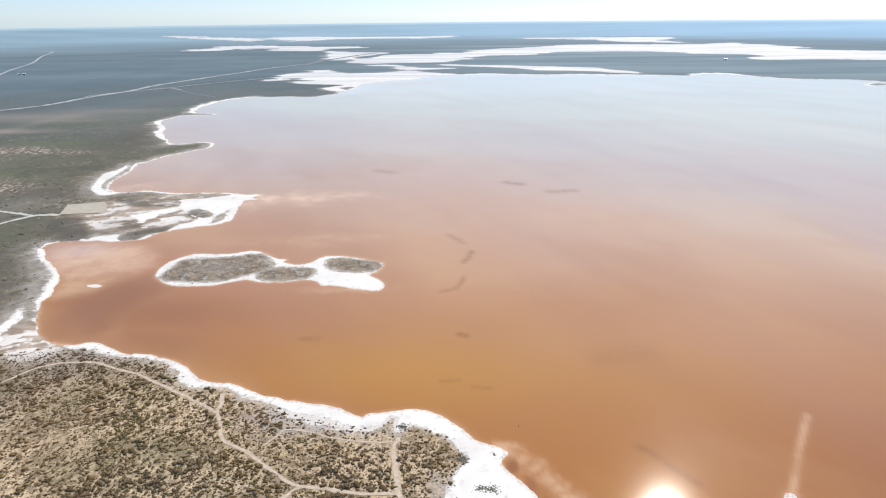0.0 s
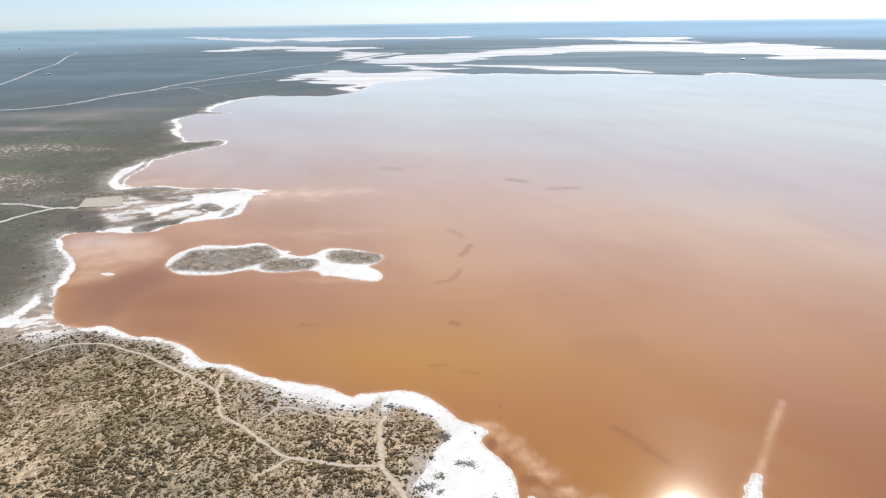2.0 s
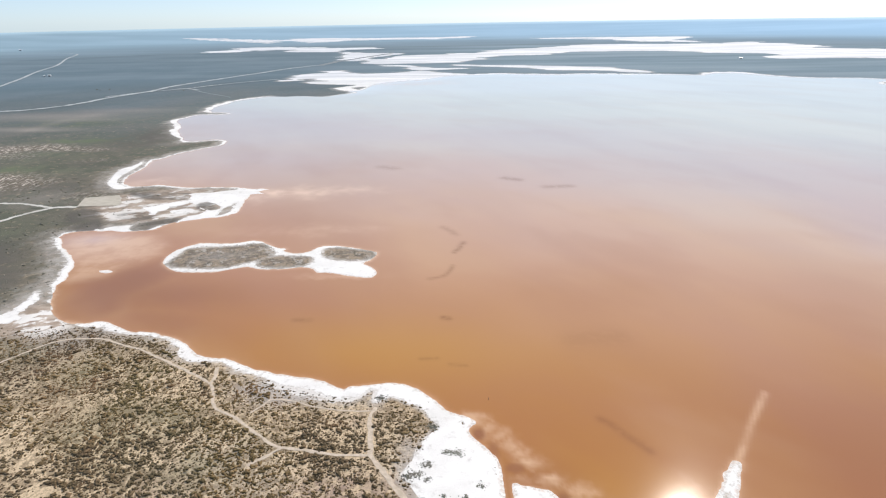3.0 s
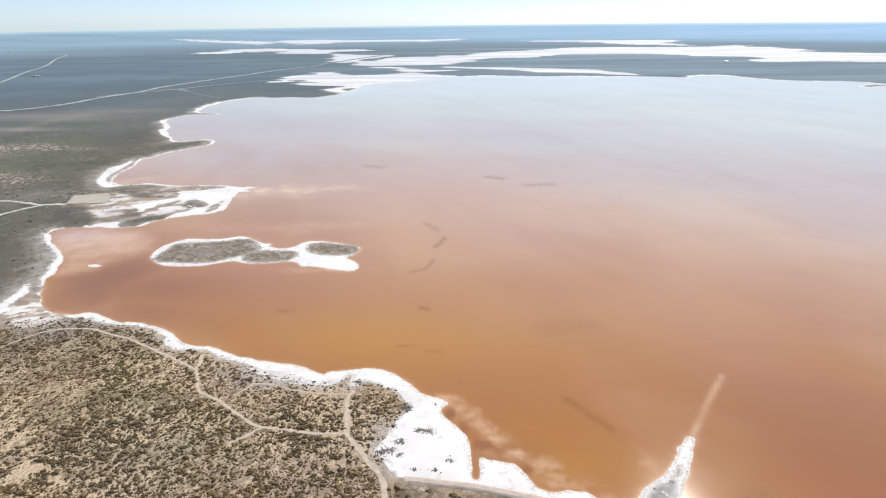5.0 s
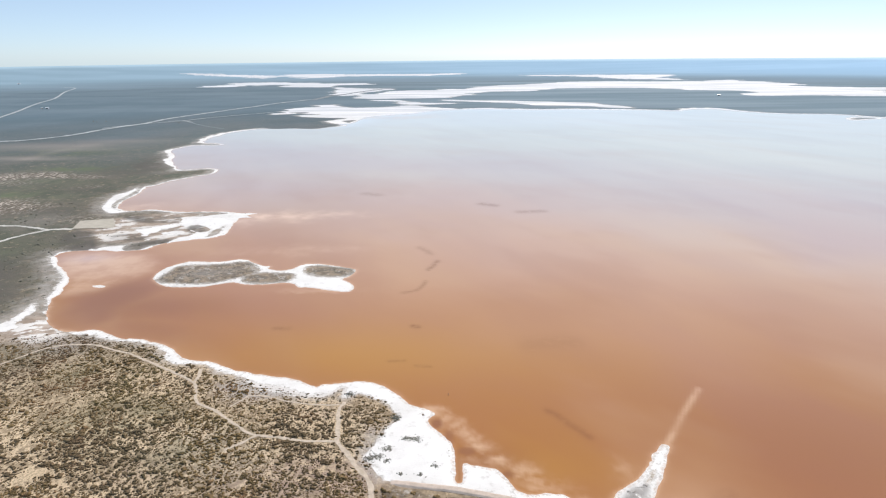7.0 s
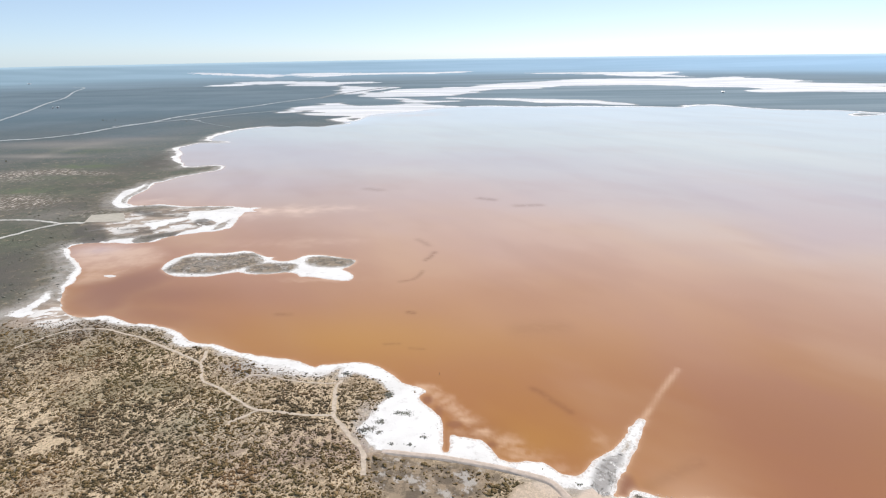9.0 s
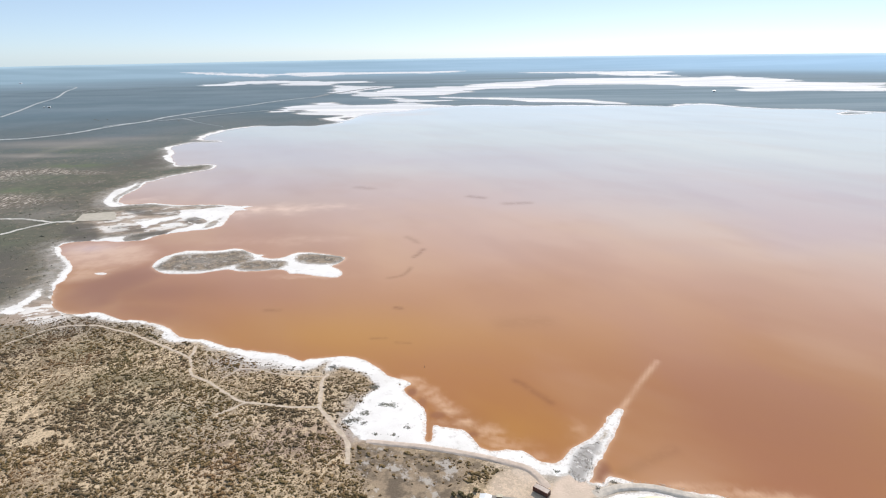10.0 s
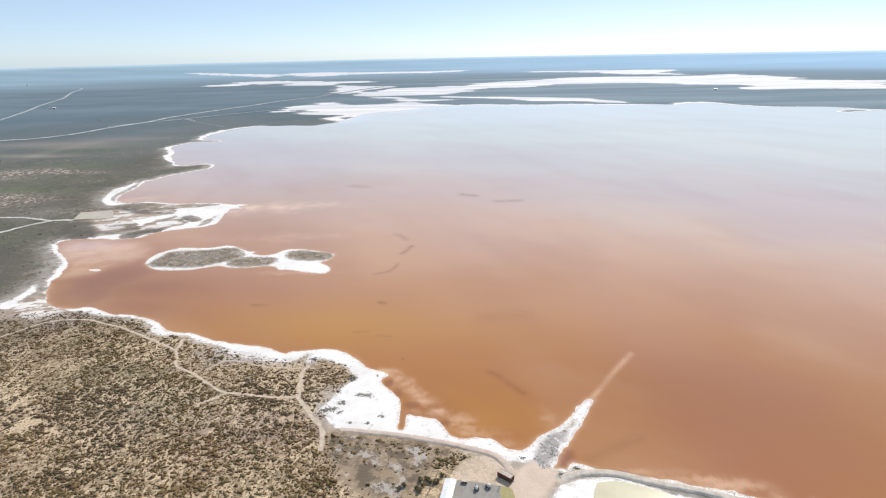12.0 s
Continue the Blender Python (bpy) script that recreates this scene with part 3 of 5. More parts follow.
def water_material():
    m = Nodes("brine", 0.08, 1.34)
    broad = m.noise(0.008, 4, m.stretched(0.7, 1.2, 1, -50))
    drift = m.noise(0.006, 3, m.stretched(0.35, 1.2, 1, -66), 0.55)
    amber = m.mix(m.ramp(broad, 0.36, 0.64), (0.405, 0.175, 0.047), (0.375, 0.155, 0.069))
    amber = m.mix(m.attr("gold"), amber, (0.47, 0.228, 0.045))
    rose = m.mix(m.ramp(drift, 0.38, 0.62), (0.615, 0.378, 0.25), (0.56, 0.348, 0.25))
    # pallor: sky sheen on the far water, put into the base colour.
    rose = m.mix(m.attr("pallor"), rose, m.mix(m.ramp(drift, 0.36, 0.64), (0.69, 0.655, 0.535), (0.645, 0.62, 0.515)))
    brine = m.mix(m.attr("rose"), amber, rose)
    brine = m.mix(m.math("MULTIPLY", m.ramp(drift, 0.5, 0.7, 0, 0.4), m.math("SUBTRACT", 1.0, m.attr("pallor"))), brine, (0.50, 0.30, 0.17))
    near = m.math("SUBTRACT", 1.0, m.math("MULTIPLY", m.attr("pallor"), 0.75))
    ruddy = m.ramp(m.noise(0.016, 3, m.stretched(0.6, 1.0, 1, -58), 0.45), 0.46, 0.68, 0, 0.2)
    brine = m.mix(m.math("MULTIPLY", ruddy, near), brine, (0.36, 0.165, 0.085))
    milky = m.ramp(m.noise(0.011, 4, m.stretched(0.6, 1.1, 1, -40), 0.45), 0.48, 0.68, 0, 0.3)
    brine = m.mix(m.math("MULTIPLY", milky, near), brine, (0.62, 0.40, 0.23))
    brine = m.mix(m.attr("murk"), brine, (0.27, 0.115, 0.062))
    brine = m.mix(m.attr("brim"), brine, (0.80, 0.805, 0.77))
    # Sky reflection painted into the brine as lilac, besides its own mauve.
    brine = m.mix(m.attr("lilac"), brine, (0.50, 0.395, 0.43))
    smudge = m.math("MULTIPLY", m.attr("smudge"), m.ramp(m.noise(0.25, 4), 0.25, 0.55, 0.3, 1.0))
    brine = m.mix(smudge, brine, (0.20, 0.085, 0.035))
    cloud = m.math("MULTIPLY", m.attr("shoal"), m.ramp(m.noise(0.07, 5, None, 0.55), 0.36, 0.62, 0.45, 1.0))
    brine = m.mix(cloud, brine, m.mix(m.attr("rose"), (0.74, 0.49, 0.32), (0.84, 0.59, 0.43)))
    m.colour(brine)
    ripple = m.noise(0.9, 3, m.stretched(1.0, 0.6, 1, 30))
    m.bump(ripple, 0.02, 0.08)
    return m.done()


def plain_material(name, a, b, scale=0.8, roughness=0.85, relief=0.05):
    m = Nodes(name, roughness)
    m.colour(m.mix(m.ramp(m.noise(scale, 6, None, 0.65), 0.35, 0.65), a, b))
    m.bump(m.noise(scale * 4, 5), relief, 0.6)
    return m.done()


def shrub_material(name, dark, mid, dry, red):
    m = Nodes(name, 0.9)
    pick = m.island()
    leaf = m.mix(m.ramp(pick, 0.0, 0.45), dark, mid)
    leaf = m.mix(m.ramp(pick, 0.55, 0.8), leaf, dry)
    leaf = m.mix(m.ramp(pick, 0.86, 0.95, 0, 0.6), leaf, red)
    leaf = m.mix(m.ramp(m.noise(3.0, 4), 0.4, 0.7, 0, 0.5), leaf, dry)
    leaf = m.mix(m.ramp(m.noise(0.045, 4), 0.52, 0.66, 0, 0.6), leaf, red)
    leaf = m.mix(m.ramp(m.noise(0.06, 4, m.stretched(0.8, 1.3, 1, 40)), 0.54, 0.68, 0, 0.55), leaf, dry)
    leaf = m.mix(m.ramp(m.noise(0.03, 4, m.stretched(1.0, 0.7, 1, 15)), 0.5, 0.62, 0, 0.4), leaf, m.mix(0.5, mid, (0.10, 0.115, 0.04)))
    leaf = m.mix(m.ramp(m.noise(0.022, 3, m.stretched(1.0, 1.2, 1, -20)), 0.46, 0.6, 0, 0.45), leaf, m.mix(0.5, dark, (0.11, 0.085, 0.075)))
    m.colour(leaf)
    m.bump(m.noise(6.0, 4), 0.1, 0.8)
    return m.done()


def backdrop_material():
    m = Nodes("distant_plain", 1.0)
    # Aerial haze is painted in: bluish base, and emission that grows with range.
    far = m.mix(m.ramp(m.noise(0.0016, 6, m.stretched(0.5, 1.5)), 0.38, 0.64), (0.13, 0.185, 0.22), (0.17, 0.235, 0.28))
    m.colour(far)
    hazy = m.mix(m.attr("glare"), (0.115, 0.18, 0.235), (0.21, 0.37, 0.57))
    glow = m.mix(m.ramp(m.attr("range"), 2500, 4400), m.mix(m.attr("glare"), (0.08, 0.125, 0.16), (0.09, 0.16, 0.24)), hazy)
    # Pale glow at the rim fades the painted haze into the sky.
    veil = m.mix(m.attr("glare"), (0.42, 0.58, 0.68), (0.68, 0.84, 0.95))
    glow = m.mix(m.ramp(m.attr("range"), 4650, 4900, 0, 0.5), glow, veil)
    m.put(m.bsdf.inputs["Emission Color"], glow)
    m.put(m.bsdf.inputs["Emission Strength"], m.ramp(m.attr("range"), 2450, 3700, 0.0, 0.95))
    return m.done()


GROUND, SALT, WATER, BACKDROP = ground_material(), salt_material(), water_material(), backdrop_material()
SHRUB = shrub_material("shrub_foliage", (0.056, 0.039, 0.014), (0.135, 0.09, 0.032), (0.26, 0.175, 0.08), (0.215, 0.115, 0.057))
SALTBUSH = shrub_material("saltbush_foliage", (0.145, 0.142, 0.11), (0.185, 0.18, 0.14), (0.24, 0.225, 0.18), (0.19, 0.165, 0.135))
STONE = plain_material("grey_stone", (0.52, 0.47, 0.42), (0.36, 0.32, 0.28), 1.2, 0.9)
BANK = plain_material("earth_bank", (0.62, 0.51, 0.43), (0.50, 0.405, 0.335), 0.5)
GREY_BANK = plain_material("stony_bank", (0.63, 0.565, 0.49), (0.47, 0.42, 0.365), 0.6)
YARD_GRAVEL = plain_material("yard_gravel", (0.34, 0.32, 0.29), (0.28, 0.26, 0.235), 0.7)
POND_WATER = plain_material("pond_brine", (0.66, 0.62, 0.44), (0.60, 0.55, 0.38), 0.08, 0.12, 0.002)
RUST = plain_material("rusty_red_steel", (0.16, 0.065, 0.045), (0.10, 0.05, 0.04), 1.5, 0.6, 0.01)
PALE_ROOF = plain_material("faded_steel_roof", (0.52, 0.44, 0.39), (0.42, 0.34, 0.29), 0.9, 0.55, 0.01)
WHITE_SHEET = plain_material("white_sheet_metal", (0.82, 0.83, 0.84), (0.74, 0.75, 0.76), 0.4, 0.45, 0.005)
DARK_STEEL = plain_material("dark_steel", (0.05, 0.048, 0.045), (0.085, 0.075, 0.065), 2.0, 0.5, 0.005)
CREAM = plain_material("cream_paint", (0.62, 0.55, 0.42), (0.52, 0.45, 0.34), 1.5, 0.6, 0.005)
TIMBER = plain_material("weathered_timber", (0.27, 0.20, 0.14), (0.19, 0.145, 0.105), 3.0, 0.85, 0.01)
PAD = plain_material("pale_gravel", (0.52, 0.475, 0.40), (0.45, 0.405, 0.335), 0.2)
WEEDS = plain_material("dry_weeds", (0.34, 0.31, 0.13), (0.42, 0.35, 0.19), 1.2)
GLASS = plain_material("dark_window", (0.03, 0.035, 0.04), (0.04, 0.045, 0.05), 1.0, 0.08, 0.001)
SAND = plain_material("trodden_sand", (0.64, 0.53, 0.425), (0.50, 0.41, 0.315))
EARTH_BANK = plain_material("causeway_earth", (0.24, 0.26, 0.27), (0.20, 0.215, 0.225), 0.3)
GREY_TRACK = plain_material("grey_track", (0.52, 0.545, 0.55), (0.40, 0.425, 0.435), 0.02)
ROAD = plain_material("gravel_road", (0.60, 0.575, 0.53), (0.50, 0.48, 0.44), 0.05)

# ---- ground, salt crust, water ----
CENTRE = np.array((25.0, -35.0))
rings = np.concatenate(([0.0, 15, 30, 45], 60 * 1.0072 ** np.arange(0, 610), [4820, 4900]))
bearings = np.radians(np.concatenate((np.arange(-50, -43, 0.5), np.arange(-43, 5, 0.2), np.arange(5, 46, 0.3), np.arange(46, 310, 3.0))))
spread, turn = np.meshgrid(rings, bearings, indexing="ij")
GX, GY = CENTRE[0] + spread * np.sin(turn), CENTRE[1] + spread * np.cos(turn)
shape = GX.shape
gx, gy = GX.ravel(), GY.ravel()
gz, gwet, gsalt = land(gx, gy)
index = np.arange(gx.size).reshape(shape)
nxt = np.roll(index, -1, axis=1)
quads = np.stack((index[:-1], nxt[:-1], nxt[1:], index[1:]), -1).reshape(-1, 4)[:, ::-1]
ranges = spread.ravel()


def sheet(name, keep, z, material, values, label, category):
    """The part of the ground grid whose faces touch the kept points, as one object."""
    faces = quads[keep[quads].any(axis=1)]
    used = np.unique(faces)
    remap = np.zeros(gx.size, np.int32)
    remap[used] = np.arange(len(used))
    me = mesh_from(name, np.stack((gx, gy, z), -1)[used], remap[faces], material, True)
    for key, v in values.items():
        give(me, key, v[used])
    return tagged(new(name, me), label, category, kind="structure")


g_r = np.hypot(gx, gy)
bare = np.max([k * smooth(-1.5, 1.0, within(gx, gy, o) + 0.8 * rough(gx, gy, 4, 31)) for o, k in zip(BARE, (1.0, 0.6))], axis=0)
mudflat = mud = smooth(-3, 3, within(gx, gy, curve_points(MUDFLAT, 2, True)) + 2 * rough(gx, gy, 8, 33))
mud = np.maximum(mud, (0.8 - 0.5 * smooth(-175, -195, gx)) * smooth(-26, -4, gsalt) * smooth(-2, 6, -gwet) * smooth(170, 260, g_r) * smooth(900, 500, g_r))
corner = np.exp(-((gx + 168.5) / 17) ** 4 - ((gy - 190.5) / 15) ** 4)
streaky = np.max([smooth(-3, 2, within(gx, gy, curve_points(o, 2, True))) for o in (CORNER_STREAK, CORNER_FLAT)], axis=0)
wisps = np.clip(0.34 * corner + 0.5 * streaky + 0.5 * smooth(0.1, 0.6, point_flat(gx, gy)), 0, 1)
cover = np.maximum(smooth(170, 290, g_r), np.maximum(smooth(35, 10, gy), smooth(75, 110, gx)))
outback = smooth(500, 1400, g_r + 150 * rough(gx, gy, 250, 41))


def spots(places):
    """Soft oval patches: centre, half-widths and strength."""
    return np.clip(sum(k * np.exp(-(((gx - px) / sx) ** 2 + ((gy - py) / sy) ** 2)) for px, py, sx, sy, k in places), 0, 1)


tufted = smooth(-0.3, 1.2, np.max([within(gx, gy, o) for o in SCRUB_KEPT], axis=0))
green = spots(((-395, 572, 55, 22, 1.0), (-374, 448, 45, 18, 0.9), (-492, 685, 70, 40, 0.6), (-266, 287, 25, 25, 0.6), (-317, 303, 40, 25, 0.5), (-394, 500, 60, 25, 0.5),
               (-89.5, 121, 25, 14, 0.45), (-59.5, 105.5, 18, 12, 0.4), (-119, 151, 16, 10, 0.4)))
clay = spots(((-418, 541, 26, 12, 1.0), (-388, 531, 24, 9, 0.9), (-355, 528, 14, 8, 0.7), (-450, 526, 30, 20, 1.0), (-420, 497, 22, 10, 0.5), (-366, 418, 24, 16, 1.0), (-334, 405, 16, 11, 1.0), (-330, 482, 14, 7, 0.5), (-361, 391, 30, 9, 0.8), (-262, 372, 20, 12, 0.5)))
marsh = spots(((-335, 584, 40, 55, 0.9), (-295, 395, 40, 14, 0.5), (-254, 253, 26, 42, 0.95), (-224, 211, 17, 26, 0.8), (-323, 469, 40, 16, 0.5), (-161, 339, 7, 3, 0.6), (-186, 344, 12, 3, 0.5)))
marsh = np.maximum(marsh, 0.8 * smooth(-3, 2, np.max([within(gx, gy, o) for o in POINT_MARSH], axis=0) + 3 * rough(gx * 0.5, gy, 7, 28)))
pale = spots(((-507, 640, 12, 25, 0.25), (-510, 690, 10, 25, 0.25), (-497, 745, 20, 25, 0.25), (-318, 588, 16, 14, 0.55), (-294, 553, 14, 10, 0.5), (-488, 708, 60, 14, 0.3), (-487, 633, 45, 8, 0.3), (-524, 644, 70, 12, 0.5), (-556, 740, 120, 30, 0.5), (-463, 787, 90, 20, 0.35), (-296, 366, 25, 25, 0.4)))
# Paler painted haze beyond about 1.1 km, stronger to the east.
far_haze = smooth(1080, 1500, g_r) * (0.3 + 0.7 * smooth(-500, 300, gx))
ashen = np.maximum(0.8 * tufted * (gy > 200), 0.75 * spots(((-51, 138, 10, 5, 1.0), (-60, 143, 9, 4, 0.9), (-41, 140, 9, 4, 0.9), (-150, 176, 14, 6, 0.8), (-3, 113, 4, 9, 0.8), (-56, 111, 14, 9, 0.25), (-44, 98, 12, 8, 0.25), (-140, 172, 16, 8, 0.4))))
ruddy = 0.7 * spots(((-21, 98, 12, 8, 0.9), (-11, 93, 10, 7, 0.9), (-2, 99, 5, 6, 0.8), (2, 90, 5, 5, 0.7), (-72, 96, 12, 8, 0.5), (-30, 86, 18, 10, 0.8), (-20, 128, 8, 4, 0.5)))
field = {"ashen": ashen, "ruddy": ruddy, "salt": gsalt * (1 + 1.2 * smooth(-165, -140, gx) * smooth(190, 180, gy)) - 22 * mudflat - 14 * tufted - 7 * point_flat(gx, gy) - 9 * corner + 7 * np.exp(-(((gx + 45.5) / 30) ** 2 + ((gy - 141) / 8) ** 2)), "wet": gwet, "bare": bare, "mud": mud, "cover": cover, "outback": outback, "green": np.clip(green, 0, 1), "clay": clay, "marsh": marsh, "pale": pale, "far_haze": far_haze, "wisps": wisps, "silt": np.maximum(corner, 0.8 * smooth(0.1, 0.6, point_flat(gx, gy)))}
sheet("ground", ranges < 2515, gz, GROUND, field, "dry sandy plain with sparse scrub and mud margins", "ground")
# glare makes the painted haze glow brighter eastward, towards the sun.
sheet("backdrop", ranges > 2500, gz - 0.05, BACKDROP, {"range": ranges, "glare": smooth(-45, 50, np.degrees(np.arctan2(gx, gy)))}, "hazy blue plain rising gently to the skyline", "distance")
rocky = smooth(-1, 1.5, within(gx, gy, curve_points(SPIT_ROCKS, 2, True)))
crust = gz + np.clip(g_r / 800, 1, 6) * 0.10 * np.tanh(gsalt / 3.0) * np.where(gsalt > 0, smooth(1.0, -0.5, gwet), 1)
salty = (gsalt > -1.0) & (gwet < 3)
on_island = within(gx, gy, ISLANDS[0]) > -8
on_islet = within(gx, gy, ISLANDS[1]) > -6
far_off = gy > 970
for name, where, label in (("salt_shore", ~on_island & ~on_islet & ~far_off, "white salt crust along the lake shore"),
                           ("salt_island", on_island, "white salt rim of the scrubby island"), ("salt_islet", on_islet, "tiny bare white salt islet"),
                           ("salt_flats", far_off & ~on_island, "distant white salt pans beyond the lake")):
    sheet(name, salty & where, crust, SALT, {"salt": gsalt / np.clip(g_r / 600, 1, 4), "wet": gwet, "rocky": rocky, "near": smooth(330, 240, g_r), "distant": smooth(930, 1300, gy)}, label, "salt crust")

rose = smooth(124, 380, gy + 0.4 * gx + 60 * rough(gx, gy, 160, 51, 3))
bay = smooth(-9, 8, within(gx, gy, curve_points(SHALLOW_BAY, 2, True)) + 5 * rough(gx, gy, 22, 56, 3))
rose = np.maximum(rose, 0.75 * np.exp(-(((gx + 197) / 45) ** 2 + ((gy - 276) / 26) ** 2)))
murk = 0.5 * np.exp(-(((gx + 132) / 45) ** 2 + ((gy - 212 - 6 * rough(gx, gy, 40, 57)) / 18) ** 2)) + 0.38 * np.exp(-(((gx - 141.5) / 55) ** 2 + ((gy - 106) / 42) ** 2))
murk = np.maximum(murk, 0.45 * np.exp(-(((gx - 32.5) / 14) ** 2 + ((gy - 100.5) / 9) ** 2)))
murk = np.maximum(murk, 0.95 * np.exp(-(((gx - 77.5) / 3.6) ** 4 + ((gy - 80) / 6) ** 4)))
deep = within(gx, gy, curve_points(MURK_BAY, 2, True)) + 4 * rough(gx, gy, 18, 58, 3)
murk = np.maximum(murk, 0.72 * smooth(-16, 12, deep))
murk = np.maximum(murk, 0.4 * np.exp(-(((gx + 118) / 30) ** 2 + ((gy - 190 + 0.35 * (gx + 118)) / 11) ** 2)))
gold = np.exp(-(((gx + 14.5) / 85) ** 2 + ((gy - 169.5) / 28) ** 2)) + 0.4 * np.exp(-(((gx - 51) / 16) ** 2 + ((gy - 99.5) / 9) ** 2))
smudge = np.zeros(gx.size)
for line, width, depth in ((SMUDGE_A, 1.4, 0.4), (SMUDGE_M, 2.2, 0.22), (SMUDGE_B, 1.4, 0.7), (SMUDGE_C, 1.3, 0.38), (SMUDGE_H, 1.6, 0.5), (SMUDGE_I, 2.5, 0.25), (SMUDGE_J, 1.0, 0.3), (SMUDGE_K, 0.9, 0.28), (SMUDGE_L, 6, 0.13), (SMUDGE_D, 4, 0.42), (SMUDGE_E, 4, 0.35), (SMUDGE_F, 1.6, 0.35), (SMUDGE_G, 6, 0.3)):
    smudge = np.maximum(smudge, depth * np.exp(-(away(gx, gy, curve_points(line, 3, False)) / width) ** 2))
shoal = 0.52 * bay
shoal = np.maximum(shoal, 0.9 * np.exp(-np.clip(gwet, 0, None) / (0.7 + 0.4 * rough(gx, gy, 20, 55))))
shoal = np.maximum(shoal, 0.6 * np.exp(-(away(gx, gy, curve_points(SHOAL_SPIT, 3, False)) / 1.1) ** 2))
for bx, by, sx, sy, k in ((16, 128.5, 4, 2.5, 0.8), (26.5, 117, 3.4, 2.6, 0.75), (24, 121.5, 3.5, 3.0, 0.5), (33, 110, 3.4, 2.6, 0.8), (30, 114, 3.0, 2.6, 0.6), (38, 104, 4.0, 2.0, 0.7), (44.3, 99.4, 3.6, 2.4, 0.95), (47, 95, 4.0, 1.8, 0.8), (52, 92.5, 6, 2.0, 0.7),
                          (60, 87, 5, 2, 0.5), (75.5, 100, 3, 5, 0.35), (-128, 375, 15, 13, 1.0), (-108, 379, 22, 11, 0.85), (-82, 384, 30, 9, 0.5),
                          (-48.5, 234.5, 16, 3, 0.6), (-244, 408, 14, 9, 0.6), (-107, 1106, 70, 50, 0.5), (-93.5, 298, 40, 10, 0.25), (113.5, 72, 11, 1.6, 0.7), (124, 70, 10, 2.5, 0.95), (98, 75, 10, 1.2, 0.4)):
    wx, wy = gx + 1.0 * sx * rough(gx, gy, 1.3 * sx, 64, 3), gy + 1.0 * sy * rough(gx, gy, 1.3 * sy, 65, 3)
    shoal = np.maximum(shoal, k * np.exp(-(((wx - bx) / sx) ** 2 + ((wy - by) / sy) ** 2)))
bars = np.exp(-((gwet - 4.2) / 3.0) ** 2) * smooth(13, 20, gx) * smooth(64, 50, gx) * smooth(80, 85, gy) * smooth(135, 128, gy)
shoal = np.maximum(shoal, 0.55 * bars * smooth(-0.15, 0.45, rough(gx, gy * 1.3, 7, 67, 4) + 0.1))
for bx, by, sx, sy, k in ((18.5, 121.5, 2.2, 2.6, 0.8), (22.5, 114, 2.0, 4.0, 0.6), (28.3, 107.5, 3.2, 2.4, 0.75), (40.4, 97.6, 2.6, 1.9, 0.85), (33.5, 104.5, 2.5, 1.8, 0.5)):
    pool = k * np.exp(-(((gx - bx) / sx) ** 2 + ((gy - by) / sy) ** 2 + 0.5 * rough(gx, gy, 3, 63)) ** 2)
    murk, shoal = np.maximum(murk, 0.9 * pool), shoal * (1 - np.minimum(1.2 * pool, 1))
# Wedge of reflected cloud, laid down as water colour.
lilac = 0.45 * smooth(-18, 55, within(gx, gy, curve_points(LILAC_REFLECTION, 2, True)) + 22 * rough(gx, gy * 0.6, 70, 59, 3))
# North-west mauve: reflected sky put into the water colour.
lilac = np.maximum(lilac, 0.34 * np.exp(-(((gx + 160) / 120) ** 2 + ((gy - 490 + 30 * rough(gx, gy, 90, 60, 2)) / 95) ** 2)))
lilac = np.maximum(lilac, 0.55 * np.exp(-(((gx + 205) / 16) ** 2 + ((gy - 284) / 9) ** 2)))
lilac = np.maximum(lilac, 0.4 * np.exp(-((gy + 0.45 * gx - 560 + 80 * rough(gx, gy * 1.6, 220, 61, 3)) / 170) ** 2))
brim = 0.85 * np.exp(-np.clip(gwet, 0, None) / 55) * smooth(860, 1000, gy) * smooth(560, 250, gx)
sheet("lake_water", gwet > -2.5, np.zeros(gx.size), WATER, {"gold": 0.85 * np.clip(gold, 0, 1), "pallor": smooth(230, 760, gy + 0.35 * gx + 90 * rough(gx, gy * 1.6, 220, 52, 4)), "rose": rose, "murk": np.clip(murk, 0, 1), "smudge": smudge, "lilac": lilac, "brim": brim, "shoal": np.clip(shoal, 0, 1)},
      "orange brown salt lake, still and cloudy", "water")


